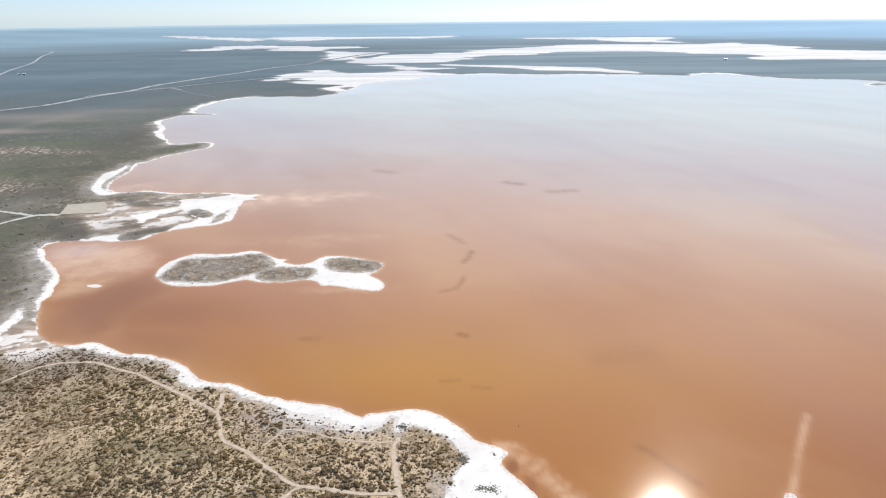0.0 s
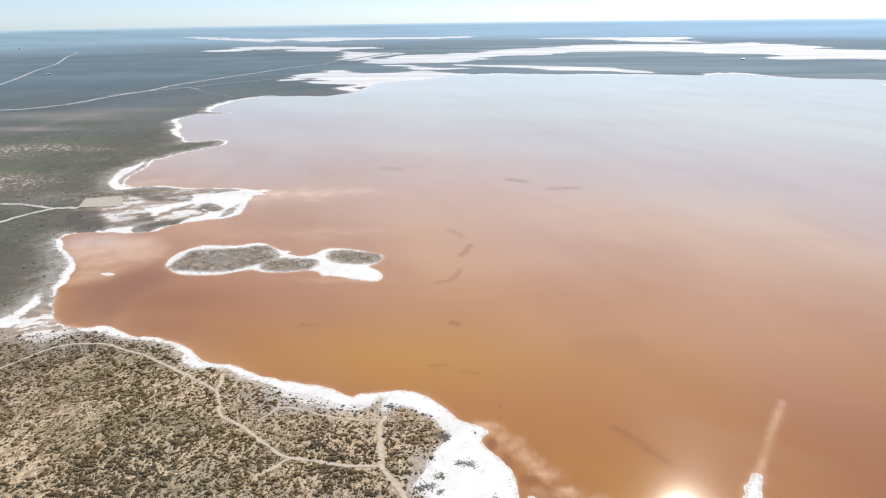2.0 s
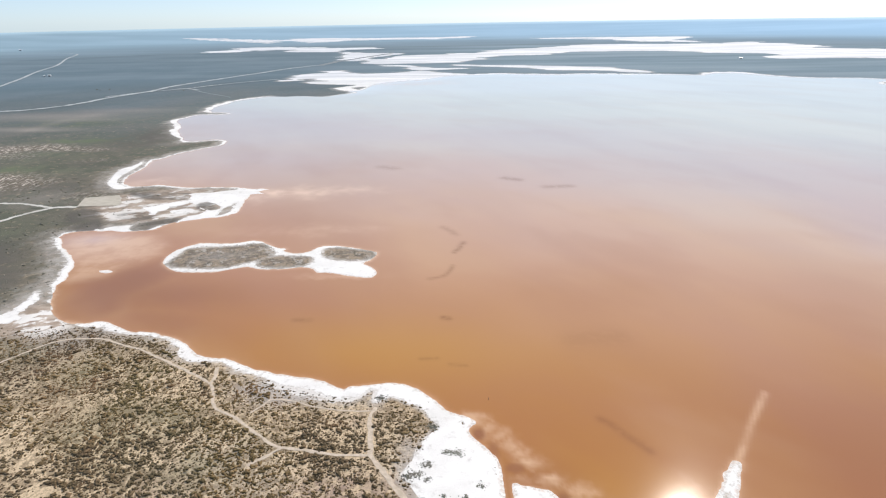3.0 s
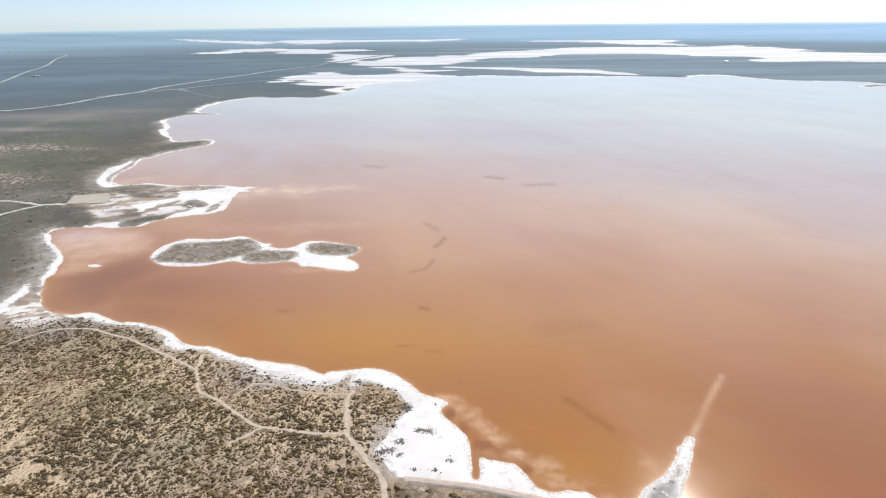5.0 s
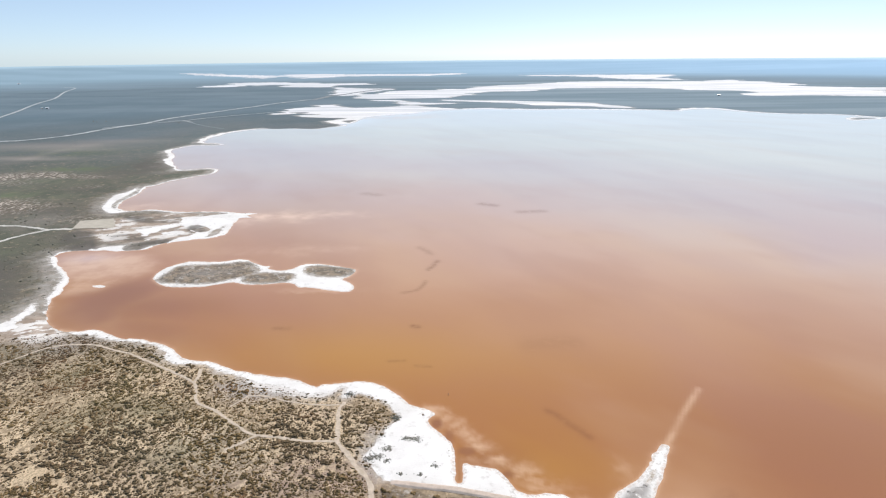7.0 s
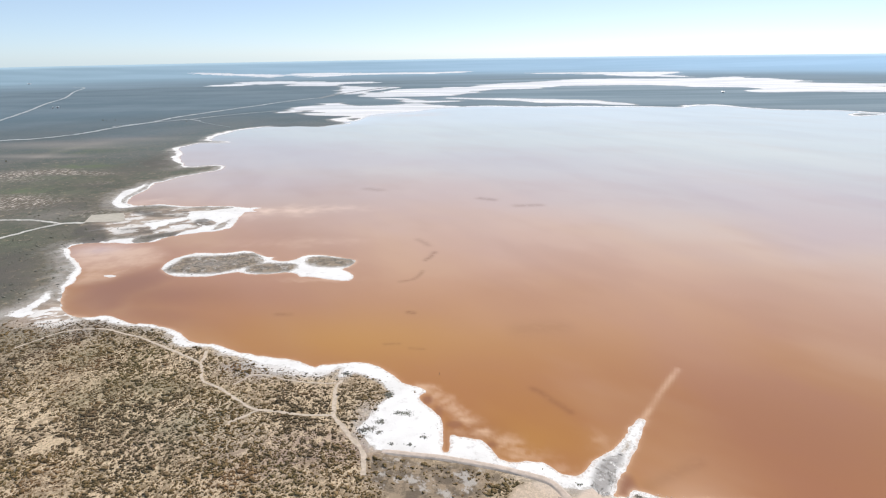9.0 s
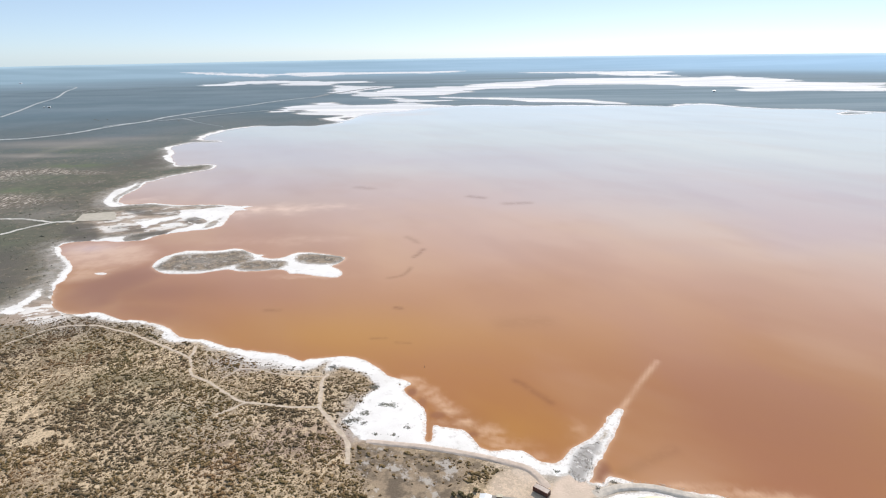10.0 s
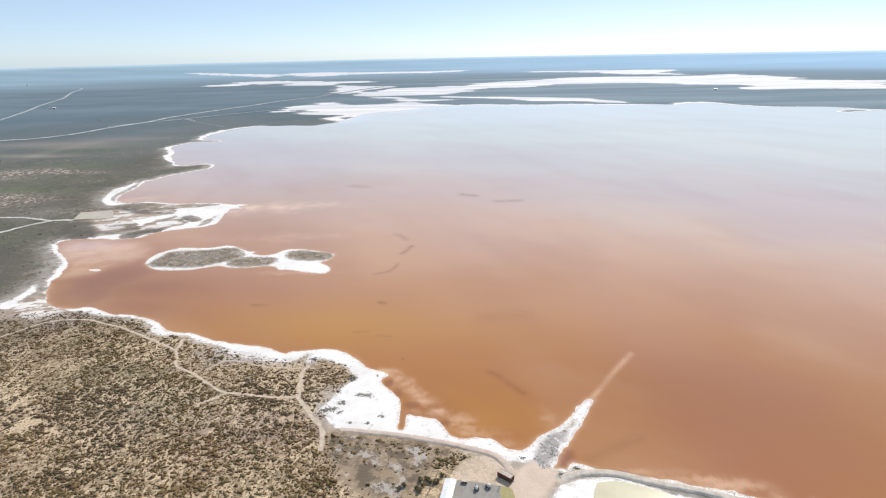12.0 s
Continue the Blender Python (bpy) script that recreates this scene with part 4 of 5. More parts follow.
# ---- paths and roads ----
def strip(name, line, half, material, label, category, lift=0.07):
    """A trodden strip along a line, following the ground."""
    length = np.concatenate(([0], np.cumsum(np.hypot(*np.diff(line[:, :2], axis=0).T))))
    n = max(8, int(length[-1] / max(0.7, half)))
    s = np.linspace(0, length[-1], n)
    cx, cy = np.interp(s, length, line[:, 0]), np.interp(s, length, line[:, 1])
    tx, ty = np.gradient(cx), np.gradient(cy)
    size = np.hypot(tx, ty) + 1e-9
    fade = smooth(-0.5, 3 * half, np.minimum(s, length[-1] - s))
    rows = []
    for k, q in enumerate((-1.0, -0.5, 0.0, 0.5, 1.0)):
        w = half * q * (1 + 0.9 * rough(cx + 50 * k, cy, 2.2 + half, 60 + k, 3)) + half * 0.4 * rough(cx, cy, 9 + 3 * half, 66, 2)
        x, y = cx - ty / size * w, cy + tx / size * w
        z = land(x, y)[0]
        rows.append(np.stack((x, y, z + lift * fade), -1))
    v = np.stack(rows, 1).reshape(-1, 3)
    i = np.arange(n * 5).reshape(n, 5)
    f = np.stack((i[:-1, :-1], i[1:, :-1], i[1:, 1:], i[:-1, 1:]), -1).reshape(-1, 4)[:, ::-1]
    return tagged(new(name, mesh_from(name, v, f, material, True)), label, category, kind="structure")


for key, (line, half) in PATH_LINES.items():
    far = key in ("main_road", "upper_road", "causeway") or "track" in key
    strip(key, line, half, EARTH_BANK if key == "causeway" else GREY_TRACK if key in ("upper_road", "main_road") or "track" in key else ROAD if "road" in key else SAND, "dark earth causeway across the salt pan" if key == "causeway" else "pale unpaved road across the plain" if "road" in key else "faint pale vehicle track on the plain" if "track" in key else "narrow trodden sand path through scrub",
          "road" if far or "road" in key else "path", 0.5 if far else 0.09)


# ---- scrub ----
def shrub_shapes(count, fine, seed):
    """A few ragged low shrubs, one metre across."""
    rng = np.random.default_rng(seed)
    shapes = []
    for _ in range(count):
        bm = bmesh.new()
        bmesh.ops.create_icosphere(bm, subdivisions=1, radius=0.5)
        ball = np.array([p.co[:] for p in bm.verts])
        round_faces = np.array([[p.index for p in face.verts] for face in bm.faces])
        bm.free()
        vs, fs = [], []
        for k in range(4 if fine else 1):
            way, far_out = rng.uniform(0, 2 * np.pi), rng.uniform(0.12, 0.36) if fine else 0.0
            grow = np.clip(1 + rng.normal(0, 0.34, len(ball)), 0.4, 1.9) * (rng.uniform(0.42, 0.8) if fine else 1.0)
            vs.append(ball * grow[:, None] + (far_out * np.cos(way), far_out * np.sin(way), rng.uniform(-0.12, 0.16) if fine else 0.0))
            fs.append(round_faces + 12 * k)
        v, f = np.concatenate(vs), np.concatenate(fs)
        v[:, 2] = v[:, 2] * rng.uniform(0.5, 0.85) + 0.2
        f = f[(v[f][:, :, 2].max(axis=1) > 0.0)]
        v[:, 2] = np.maximum(v[:, 2], -0.08)
        used = np.unique(f)
        remap = np.zeros(len(v), int)
        remap[used] = np.arange(len(used))
        shapes.append((v[used], remap[f]))
    return shapes


def scatter(name, x, y, z, size, shapes, material, label, seed, squash=0.8):
    rng = np.random.default_rng(seed)
    pick = rng.integers(0, len(shapes), len(x))
    vs, fs, base = [], [], 0
    for k, (v, f) in enumerate(shapes):
        m = pick == k
        n = int(m.sum())
        if not n:
            continue
        a = rng.uniform(0, 2 * np.pi, n)
        s, t = size[m], rng.uniform(0.75, 1.3, n)
        c, d = np.cos(a)[:, None], np.sin(a)[:, None]
        px, py = v[None, :, 0] * t[:, None], v[None, :, 1] / t[:, None]
        w = np.stack(((px * c - py * d) * s[:, None] + x[m][:, None], (px * d + py * c) * s[:, None] + y[m][:, None],
                      v[None, :, 2] * (s * squash * rng.uniform(0.7, 1.2, n))[:, None] + z[m][:, None]), -1)
        fs.append((f[None] + (base + np.arange(n) * len(v))[:, None, None]).reshape(-1, 3))
        vs.append(w.reshape(-1, 3))
        base += n * len(v)
    return tagged(new(name, mesh_from(name, np.concatenate(vs), np.concatenate(fs), material)), label, "shrubs", kind="stuff")


def scrub_field(name, box, count, sizes, gap, fine, label, seed, keep=None, leaf=None):
    rng = np.random.default_rng(seed)
    x, y = rng.uniform(box[0], box[2], count), rng.uniform(box[1], box[3], count)
    z, wet, salt = land(x, y)
    chance = 0.97 + 0.8 * rough(x, y, 5, seed + 1) + 0.6 * rough(x, y, 15, 172, 3)
    chance = np.minimum(chance, smooth(2.0, -6.0 - 9 * smooth(-90, -60, x) * smooth(5, -15, x), salt))
    for bx, by, br in ((-100.5, 96.5, 3.2), (-96.5, 130.4, 2.0), (-120.3, 134, 2.6), (-126, 116, 3.0), (-114, 107, 3.0), (-39, 92, 2.4), (-104, 92, 3.0), (-93, 93, 2.2), (-3, 113, 3.0)):
        chance = chance * smooth(0.5, 1.4, np.hypot(x - bx, (y - by) * 1.3) / br + 0.5 * rough(x, y, 4, 174))
    for key, (line, half) in PATH_LINES.items():
        chance = np.where(away(x, y, line) < half + gap, 0, chance)
    for o in BARE + [curve_points(POINT_PAD, 1, True)]:
        chance = np.where(within(x, y, o) > -0.5, 0, chance)
    for o in [LEVEE_WEST_LINE, LEVEE_EAST_LINE]:
        chance = np.where(away(x, y, o) < 3.2, 0, chance)
    chance = chance * (1 - 0.85 * smooth(-2, 3, within(x, y, curve_points(MUDFLAT, 2, True))))
    chance = np.where((x > 29.5) & (x < 44) & (y > 62) & (y < 75), 0.12 * chance, chance)
    chance = chance * (1 - 0.6 * smooth(84, 78, y) * smooth(6, 12, x)) * (1 - 0.75 * point_flat(x, y))
    chance = chance * (1 - np.exp(-((x + 172.5) / 27) ** 2 - ((y - 189.5) / 19) ** 2)) + 0.2 * (smooth(-110, -30, x) - 0.5) * (chance > 0.1)
    if keep is not None:
        chance = chance * keep(x, y)
    m = (rng.uniform(0, 1, count) < chance) & (wet < -0.8)
    x, y, z = x[m], y[m], z[m]
    size = np.clip(sizes[0] * (1 + 0.45 * rough(x, y, 11, 178, 2)) * np.exp(rng.normal(0, sizes[1], len(x))), 0.22, 2.3 * sizes[0])
    return scatter(name, x, y, z - 0.03, size, shrub_shapes(9, fine, seed), leaf or SHRUB, label, seed, 0.62)



scrub_field("near_scrub", (-185, 20, 62, 196), 32000, (0.84, 0.42), 0.4, True, "low olive and brown saltbush scattered over pale sand", 71)
scrub_field("heath", (-185, 20, 62, 196), 95000, (0.44, 0.36), 0.25, False, "small tufts of brown heath between larger bushes", 72)
scrub_field("west_scrub", (-330, 150, -140, 420), 3500, (0.7, 0.4), 0.6, False, "low grey green saltbush behind the west bay", 73,
            lambda x, y: ((x < -185) | (y > 196)) * 1.0, SALTBUSH)
def samphire(spots, seed):
    """Low mats of samphire growing out of the salt."""
    rng = np.random.default_rng(seed)
    x, y, size = [], [], []
    for sx, sy, r in spots:
        n = int(70 * r * r)
        x.append(sx + rng.normal(0, 0.55 * r * 1.4, n))
        y.append(sy + rng.normal(0, 0.55 * r, n))
        size.append(rng.uniform(0.14, 0.42, n))
    x, y, size = np.concatenate(x), np.concatenate(y), np.concatenate(size)
    z = land(x, y)[0] + 0.08
    return scatter("samphire", x, y, z, size, shrub_shapes(5, False, seed), SALTBUSH, "grey samphire mats growing through white salt", seed, 0.5)


samphire(((3.8, 124.2, 1.4), (8.9, 113.4, 1.2), (11.8, 113.0, 1.3), (3.2, 108.4, 1.3), (3.5, 102.5, 0.9), (-1.6, 103.8, 1.5), (0.9, 104.5, 1.2), (18.4, 100.8, 0.9),
          (14.2, 96.9, 0.7), (-14.2, 138.3, 1.3), (8.3, 97.0, 0.7), (64.7, 80.6, 0.6), (75.4, 73.5, 0.8), (80.3, 76.4, 0.6)), 81)
scrub_field("island_scrub", (-152, 236, -32, 282), 5500, (0.38, 0.4), 0.2, False, "grey green samphire scrub on the salt island", 77, None, SALTBUSH)


# ---- levees, causeway, pond and yard ----
def levee(name, line, top, height, label, material):
    """A low earth bank with a flat drivable top and sloping sides."""
    length = np.concatenate(([0], np.cumsum(np.hypot(*np.diff(line[:, :2], axis=0).T))))
    n = max(12, int(length[-1] / 0.8))
    s = np.linspace(0, length[-1], n)
    cx, cy = np.interp(s, length, line[:, 0]), np.interp(s, length, line[:, 1])
    tx, ty = np.gradient(cx), np.gradient(cy)
    size = np.hypot(tx, ty) + 1e-9
    end = smooth(-1, 8, np.minimum(s, length[-1] - s))
    rows = []
    profile = ((-1.0, -0.4), (-0.72, 0.45), (-0.55, 0.97), (-0.3, 0.9), (0.0, 1.0), (0.3, 0.9), (0.55, 0.97), (0.72, 0.45), (1.0, -0.4))
    for k, (q, h) in enumerate(profile):
        w = q * (top * 0.9 + height * 1.2) + 0.16 * rough(cx, cy, 2.5, 80 + k, 3)
        x, y = cx - ty / size * w, cy + tx / size * w
        z = 0.26 + (height * h + 0.06) * end - 0.1 * (1 - end) + 0.08 * rough(x, y, 1.6, 91, 2)
        rows.append(np.stack((x, y, z), -1))
    k = len(profile)
    v = np.stack(rows, 1).reshape(-1, 3)
    i = np.arange(n * k).reshape(n, k)
    f = np.stack((i[:-1, :-1], i[1:, :-1], i[1:, 1:], i[:-1, 1:]), -1).reshape(-1, 4)[:, ::-1]
    return tagged(new(name, mesh_from(name, v, f, material, True)), label, "embankment", kind="structure")


levee("levee_west", LEVEE_WEST_LINE, 1.05, 0.26, "low earth levee with a pale track on top", BANK)
levee("levee_east", LEVEE_EAST_LINE, 1.15, 0.34, "stony earth levee between the lake and the pond", GREY_BANK)


def flat_patch(name, outline, z, material, label, category, steps=4):
    """A flat sheet inside an outline, following the ground at a small height."""
    line = curve_points(outline, steps, True)[:, :2]
    bm = bmesh.new()
    h = land(line[:, 0], line[:, 1])[0]
    verts = [bm.verts.new((x, y, (q + z[1]) if z[0] else z[1])) for (x, y), q in zip(line, h)]
    bm.faces.new(verts)
    bmesh.ops.triangulate(bm, faces=bm.faces[:])
    return tagged(part(name, bm, material), label, category, kind="structure")


flat_patch("pond_water", POND, (False, 0.62), POND_WATER, "shallow yellowish evaporation pond inside a salt basin", "water")
flat_patch("yard", YARD, (False, 0.66), YARD_GRAVEL, "grey gravel yard beside the hut", "yard", 1)
flat_patch("gravel_pad", POINT_PAD, (True, 0.22), PAD, "pale gravel pad at the road end on the point", "gravel pad", 1)
flat_patch("weed_patch", [(57.2, 67.6), (60.2, 67.2), (60.8, 62), (57.6, 62)], (False, 0.67), WEEDS, "patch of yellow green weeds at the yard edge", "weeds")


def stones(name, x, y, z, size, seed, label):
    rng = np.random.default_rng(seed)
    shapes = []
    for _ in range(5):
        bm = bmesh.new()
        bmesh.ops.create_icosphere(bm, subdivisions=1, radius=0.5)
        v = np.array([p.co[:] for p in bm.verts]) * (1 + rng.normal(0, 0.16, 12))[:, None]
        f = np.array([[p.index for p in face.verts] for face in bm.faces])
        bm.free()
        shapes.append((v * (1, 0.8, 0.6), f))
    return tagged(scatter(name, x, y, z, size, shapes, STONE, label, seed, 0.9), label, "stones", kind="stuff")


def along(line, count, spread, offset, seed):
    rng = np.random.default_rng(seed)
    length = np.concatenate(([0], np.cumsum(np.hypot(*np.diff(line[:, :2], axis=0).T))))
    s = rng.uniform(0, length[-1], count)
    dx, dy = np.interp(s, length, np.gradient(line[:, 0])), np.interp(s, length, np.gradient(line[:, 1]))
    size = np.hypot(dx, dy)
    w = offset + rng.normal(0, spread, count)
    return np.interp(s, length, line[:, 0]) - dy / size * w, np.interp(s, length, line[:, 1]) + dx / size * w


rx, ry = along(LEVEE_EAST_LINE, 130, 0.45, 2.2, 101)
stones("levee_stones", rx, ry, land(rx, ry)[0] + 0.25, np.random.default_rng(3).uniform(0.12, 0.38, len(rx)), 102, "grey stones tipped along the levee edge")
rng = np.random.default_rng(105)
rx, ry = rng.uniform(68, 83, 2600), rng.uniform(76, 97, 2600)
inside = within(rx, ry, curve_points(SPIT_ROCKS, 2, True)) + 1.5 * rough(rx, ry, 3, 107)
keep = (inside > 0.2) & (rough(rx, ry, 4, 109) > -0.15)
rx, ry = rx[keep], ry[keep]
stones("spit_rubble", rx, ry, land(rx, ry)[0] + 0.1, rng.uniform(0.12, 0.38, len(rx)), 106, "grey rubble and salt-stained stones at the root of the spit")


# ---- things ----
def box(bm, lo, hi, bevel=0.0):
    m = Matrix.Translation([(a + b) / 2 for a, b in zip(lo, hi)]) @ Matrix.Diagonal([b - a for a, b in zip(lo, hi)] + [1])
    made = bmesh.ops.create_cube(bm, size=1, matrix=m)["verts"]
    if bevel:
        edges = list({e for v in made for e in v.link_edges})
        bmesh.ops.bevel(bm, geom=edges, offset=bevel, segments=2, affect="EDGES")


def solid(name, lo, hi, material, parent, label="", bevel=0.0):
    bm = bmesh.new()
    box(bm, lo, hi, bevel)
    return part(name, bm, material, parent, label)


def rod(name, a, b, radius, material, parent, sides=10):
    a, b = Vector(a), Vector(b)
    bm = bmesh.new()
    turn_ = (b - a).to_track_quat("Z", "Y").to_matrix().to_4x4()
    bmesh.ops.create_cone(bm, cap_ends=True, segments=sides, radius1=radius, radius2=radius, depth=(b - a).length,
                          matrix=Matrix.Translation((a + b) / 2) @ turn_)
    return part(name, bm, material, parent)


def corrugated(name, length, height, pitch, depth, thick, material, parent, m, label=""):
    """A ribbed steel panel in x and z, facing y, set by the pose m."""
    bm = bmesh.new()
    n = int(length / pitch)
    rows = []
    for k in range(n + 1):
        for q, d in ((0.0, 0), (0.35, 0), (0.5, depth), (0.85, depth)):
            x = (k + q) * pitch
            if x <= length:
                rows.append((x - length / 2, d))
    verts = [(bm.verts.new((x, y, 0)), bm.verts.new((x, y, height)), bm.verts.new((x, y + thick, 0)), bm.verts.new((x, y + thick, height))) for x, y in rows]
    for p, q in zip(verts, verts[1:]):
        bm.faces.new((p[0], q[0], q[1], p[1]))
        bm.faces.new((p[2], p[3], q[3], q[2]))
        bm.faces.new((p[1], q[1], q[3], p[3]))
    bm.transform(m)
    bmesh.ops.recalc_face_normals(bm, faces=bm.faces[:])
    return part(name, bm, material, parent, label)


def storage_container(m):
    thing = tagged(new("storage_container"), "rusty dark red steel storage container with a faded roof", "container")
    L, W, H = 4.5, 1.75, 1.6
    solid("floor_frame", (-L / 2, -W / 2, 0), (L / 2, W / 2, 0.16), DARK_STEEL, thing)
    solid("roof", (-L / 2 + 0.06, -W / 2 + 0.06, H - 0.1), (L / 2 - 0.06, W / 2 - 0.06, H - 0.02), PALE_ROOF, thing, "faded dusty steel roof", 0.01)
    for k in range(9):
        x = -L / 2 + 0.3 + k * 0.42
        solid("roof_rib", (x, -W / 2 + 0.16, H - 0.02), (x + 0.16, W / 2 - 0.16, H + 0.015), PALE_ROOF, thing)
    for sx in (-1, 1):
        for sy in (-1, 1):
            solid("corner_post", (sx * L / 2 - 0.08, sy * W / 2 - 0.08, 0), (sx * L / 2 + 0.08, sy * W / 2 + 0.08, H), RUST, thing, "", 0.01)
    for sy in (-1, 1):
        solid("top_rail", (-L / 2, sy * W / 2 - 0.06, H - 0.13), (L / 2, sy * W / 2 + 0.06, H), RUST, thing)
        corrugated("side_panel", L - 0.2, H - 0.3, 0.28, 0.045, 0.02, RUST, thing, pose(0, sy * (W / 2 - 0.05), 0.16, 0, 0, 0))
    corrugated("end_panel", W - 0.2, H - 0.3, 0.28, 0.045, 0.02, RUST, thing, pose(-L / 2 + 0.03, 0, 0.16, 0, 0, 90))
    for sy in (-1, 1):
        door = solid("door", (L / 2 - 0.05, sy * 0.45 - 0.44, 0.16), (L / 2 + 0.01, sy * 0.45 + 0.44, H - 0.13), RUST, thing, "", 0.01)
        for q in (-0.2, 0.2):
            rod("lock_bar", (L / 2 + 0.05, sy * 0.45 + q, 0.2), (L / 2 + 0.05, sy * 0.45 + q, H - 0.2), 0.02, DARK_STEEL, door, 8)
    thing.matrix_world = m
    return thing


def site_hut(m):
    thing = tagged(new("site_hut"), "long white metal hut with a shallow pitched roof", "hut")
    L, W, H = 11.0, 2.9, 2.25
    solid("wall", (-L / 2, -W / 2, 0.12), (L / 2, W / 2, H), CREAM, thing, "cream clad walls", 0.02)
    solid("skirting", (-L / 2 + 0.1, -W / 2 + 0.1, 0), (L / 2 - 0.1, W / 2 - 0.1, 0.14), DARK_STEEL, thing)
    for sy in (-1, 1):
        bm = bmesh.new()
        n = 37
        top = []
        for k in range(n + 1):
            x = -L / 2 - 0.15 + k * (L + 0.3) / n
            lift = 0.03 if k % 2 else 0.0
            row = [bm.verts.new((x, sy * (W / 2 + 0.2), H - 0.02 + lift)), bm.verts.new((x, 0, H + 0.3 + lift)),
                   bm.verts.new((x, sy * (W / 2 + 0.2), H - 0.06)), bm.verts.new((x, 0, H + 0.24))]
            top.append(row)
        for p, q in zip(top, top[1:]):
            bm.faces.new((p[0], q[0], q[1], p[1]))
            bm.faces.new((p[2], p[3], q[3], q[2]))
            bm.faces.new((p[0], p[2], q[2], q[0]))
        for p in (top[0], top[-1]):
            bm.faces.new((p[0], p[1], p[3], p[2]))
        bmesh.ops.recalc_face_normals(bm, faces=bm.faces[:])
        part("roof", bm, WHITE_SHEET, thing, "white ribbed steel roof")
    solid("ridge_cap", (-L / 2 - 0.16, -0.12, H + 0.3), (L / 2 + 0.16, 0.12, H + 0.36), WHITE_SHEET, thing, "", 0.02)
    door = solid("door", (1.2, -W / 2 - 0.03, 0.14), (2.05, -W / 2 + 0.01, 2.12), WHITE_SHEET, thing, "", 0.01)
    rod("door_handle", (1.3, -W / 2 - 0.06, 1.05), (1.3, -W / 2 - 0.06, 1.2), 0.015, DARK_STEEL, door, 8)
    for x in (-3.6, -1.2, 3.4):
        window = solid("window", (x - 0.55, -W / 2 - 0.03, 1.0), (x + 0.55, -W / 2 + 0.01, 1.85), GLASS, thing)
        for lo, hi in (((x - 0.6, 0.95), (x + 0.6, 1.0)), ((x - 0.6, 1.85), (x + 0.6, 1.9)), ((x - 0.6, 1.0), (x - 0.55, 1.85)), ((x + 0.55, 1.0), (x + 0.6, 1.85))):
            solid("window_frame", (lo[0], -W / 2 - 0.05, lo[1]), (hi[0], -W / 2 + 0.012, hi[1]), WHITE_SHEET, window)
    thing.matrix_world = m
    return thing


def crate(m):
    thing = tagged(new("equipment_crate"), "small timber crate with a cream lid on the yard", "crate")
    solid("body", (-0.8, -0.5, 0.1), (0.8, 0.5, 0.75), TIMBER, thing, "", 0.02)
    solid("lid", (-0.86, -0.56, 0.75), (0.86, 0.56, 0.84), CREAM, thing, "cream painted lid", 0.02)
    for x in (-0.6, 0, 0.6):
        solid("runner", (x - 0.06, -0.5, 0), (x + 0.06, 0.5, 0.1), TIMBER, thing)
    for x in (-0.7, 0.7):
        solid("batten", (x - 0.05, -0.53, 0.12), (x + 0.05, -0.5, 0.74), TIMBER, thing)
    thing.matrix_world = m
    return thing


def tank_trailer(m, label):
    thing = tagged(new("tank_trailer"), label, "trailer", "trailers on the yard")
    solid("chassis", (-1.0, -0.45, 0.32), (0.7, 0.45, 0.42), DARK_STEEL, thing, "", 0.01)
    solid("drawbar", (0.7, -0.05, 0.33), (1.5, 0.05, 0.41), DARK_STEEL, thing)
    bm = bmesh.new()
    bmesh.ops.create_cone(bm, cap_ends=True, segments=20, radius1=0.42, radius2=0.42, depth=0.9, matrix=Matrix.Translation((-0.35, 0, 0.9)))
    bmesh.ops.bevel(bm, geom=bm.edges[:], offset=0.06, segments=2, affect="EDGES")
    tank = part("tank", bm, WHITE_SHEET, thing, "white plastic tank")
    rod("cap", (-0.35, 0, 1.34), (-0.35, 0, 1.42), 0.12, DARK_STEEL, tank, 14)
    solid("pump_box", (0.2, -0.3, 0.42), (0.65, 0.3, 0.85), DARK_STEEL, thing, "dark pump housing", 0.03)
    for sy in (-1, 1):
        wheel = rod("wheel", (-0.2, sy * 0.5, 0.3), (-0.2, sy * 0.68, 0.3), 0.3, DARK_STEEL, thing, 18)
        rod("rim", (-0.2, sy * 0.675, 0.3), (-0.2, sy * 0.7, 0.3), 0.16, WHITE_SHEET, wheel, 14)
        bm = bmesh.new()
        box(bm, (-0.6, sy * 0.5 - 0.1 + sy * 0.1, 0.62), (0.2, sy * 0.5 + 0.1 + sy * 0.1, 0.66), 0.01)
        part("mudguard", bm, DARK_STEEL, thing)
    rod("jockey_leg", (1.2, 0, 0.0), (1.2, 0, 0.4), 0.03, DARK_STEEL, thing, 8)
    thing.matrix_world = m
    return thing


def marker_post(m, name, label, height, material, board):
    thing = tagged(new(name), label, "post")
    rod("post", (0, 0, 0), (0, 0, height), 0.07, material, thing, 10)
    rod("post_cap", (0, 0, height), (0, 0, height + 0.04), 0.09, DARK_STEEL, thing, 10)
    if board:
        solid("board", (-0.3, -0.1, height - 0.55), (0.3, -0.07, height - 0.1), WHITE_SHEET, thing, "blank white board", 0.005)
    thing.matrix_world = m
    return thing


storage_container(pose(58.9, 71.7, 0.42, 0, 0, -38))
site_hut(pose(42.1, 63.1, 0.42, 0, 0, 80))
crate(pose(46.9, 69.4, 0.70, 0, 0, -8))
tank_trailer(pose(50.3, 66.9, 0.68, 0, 0, 100), "small trailer with a white tank parked on the yard")
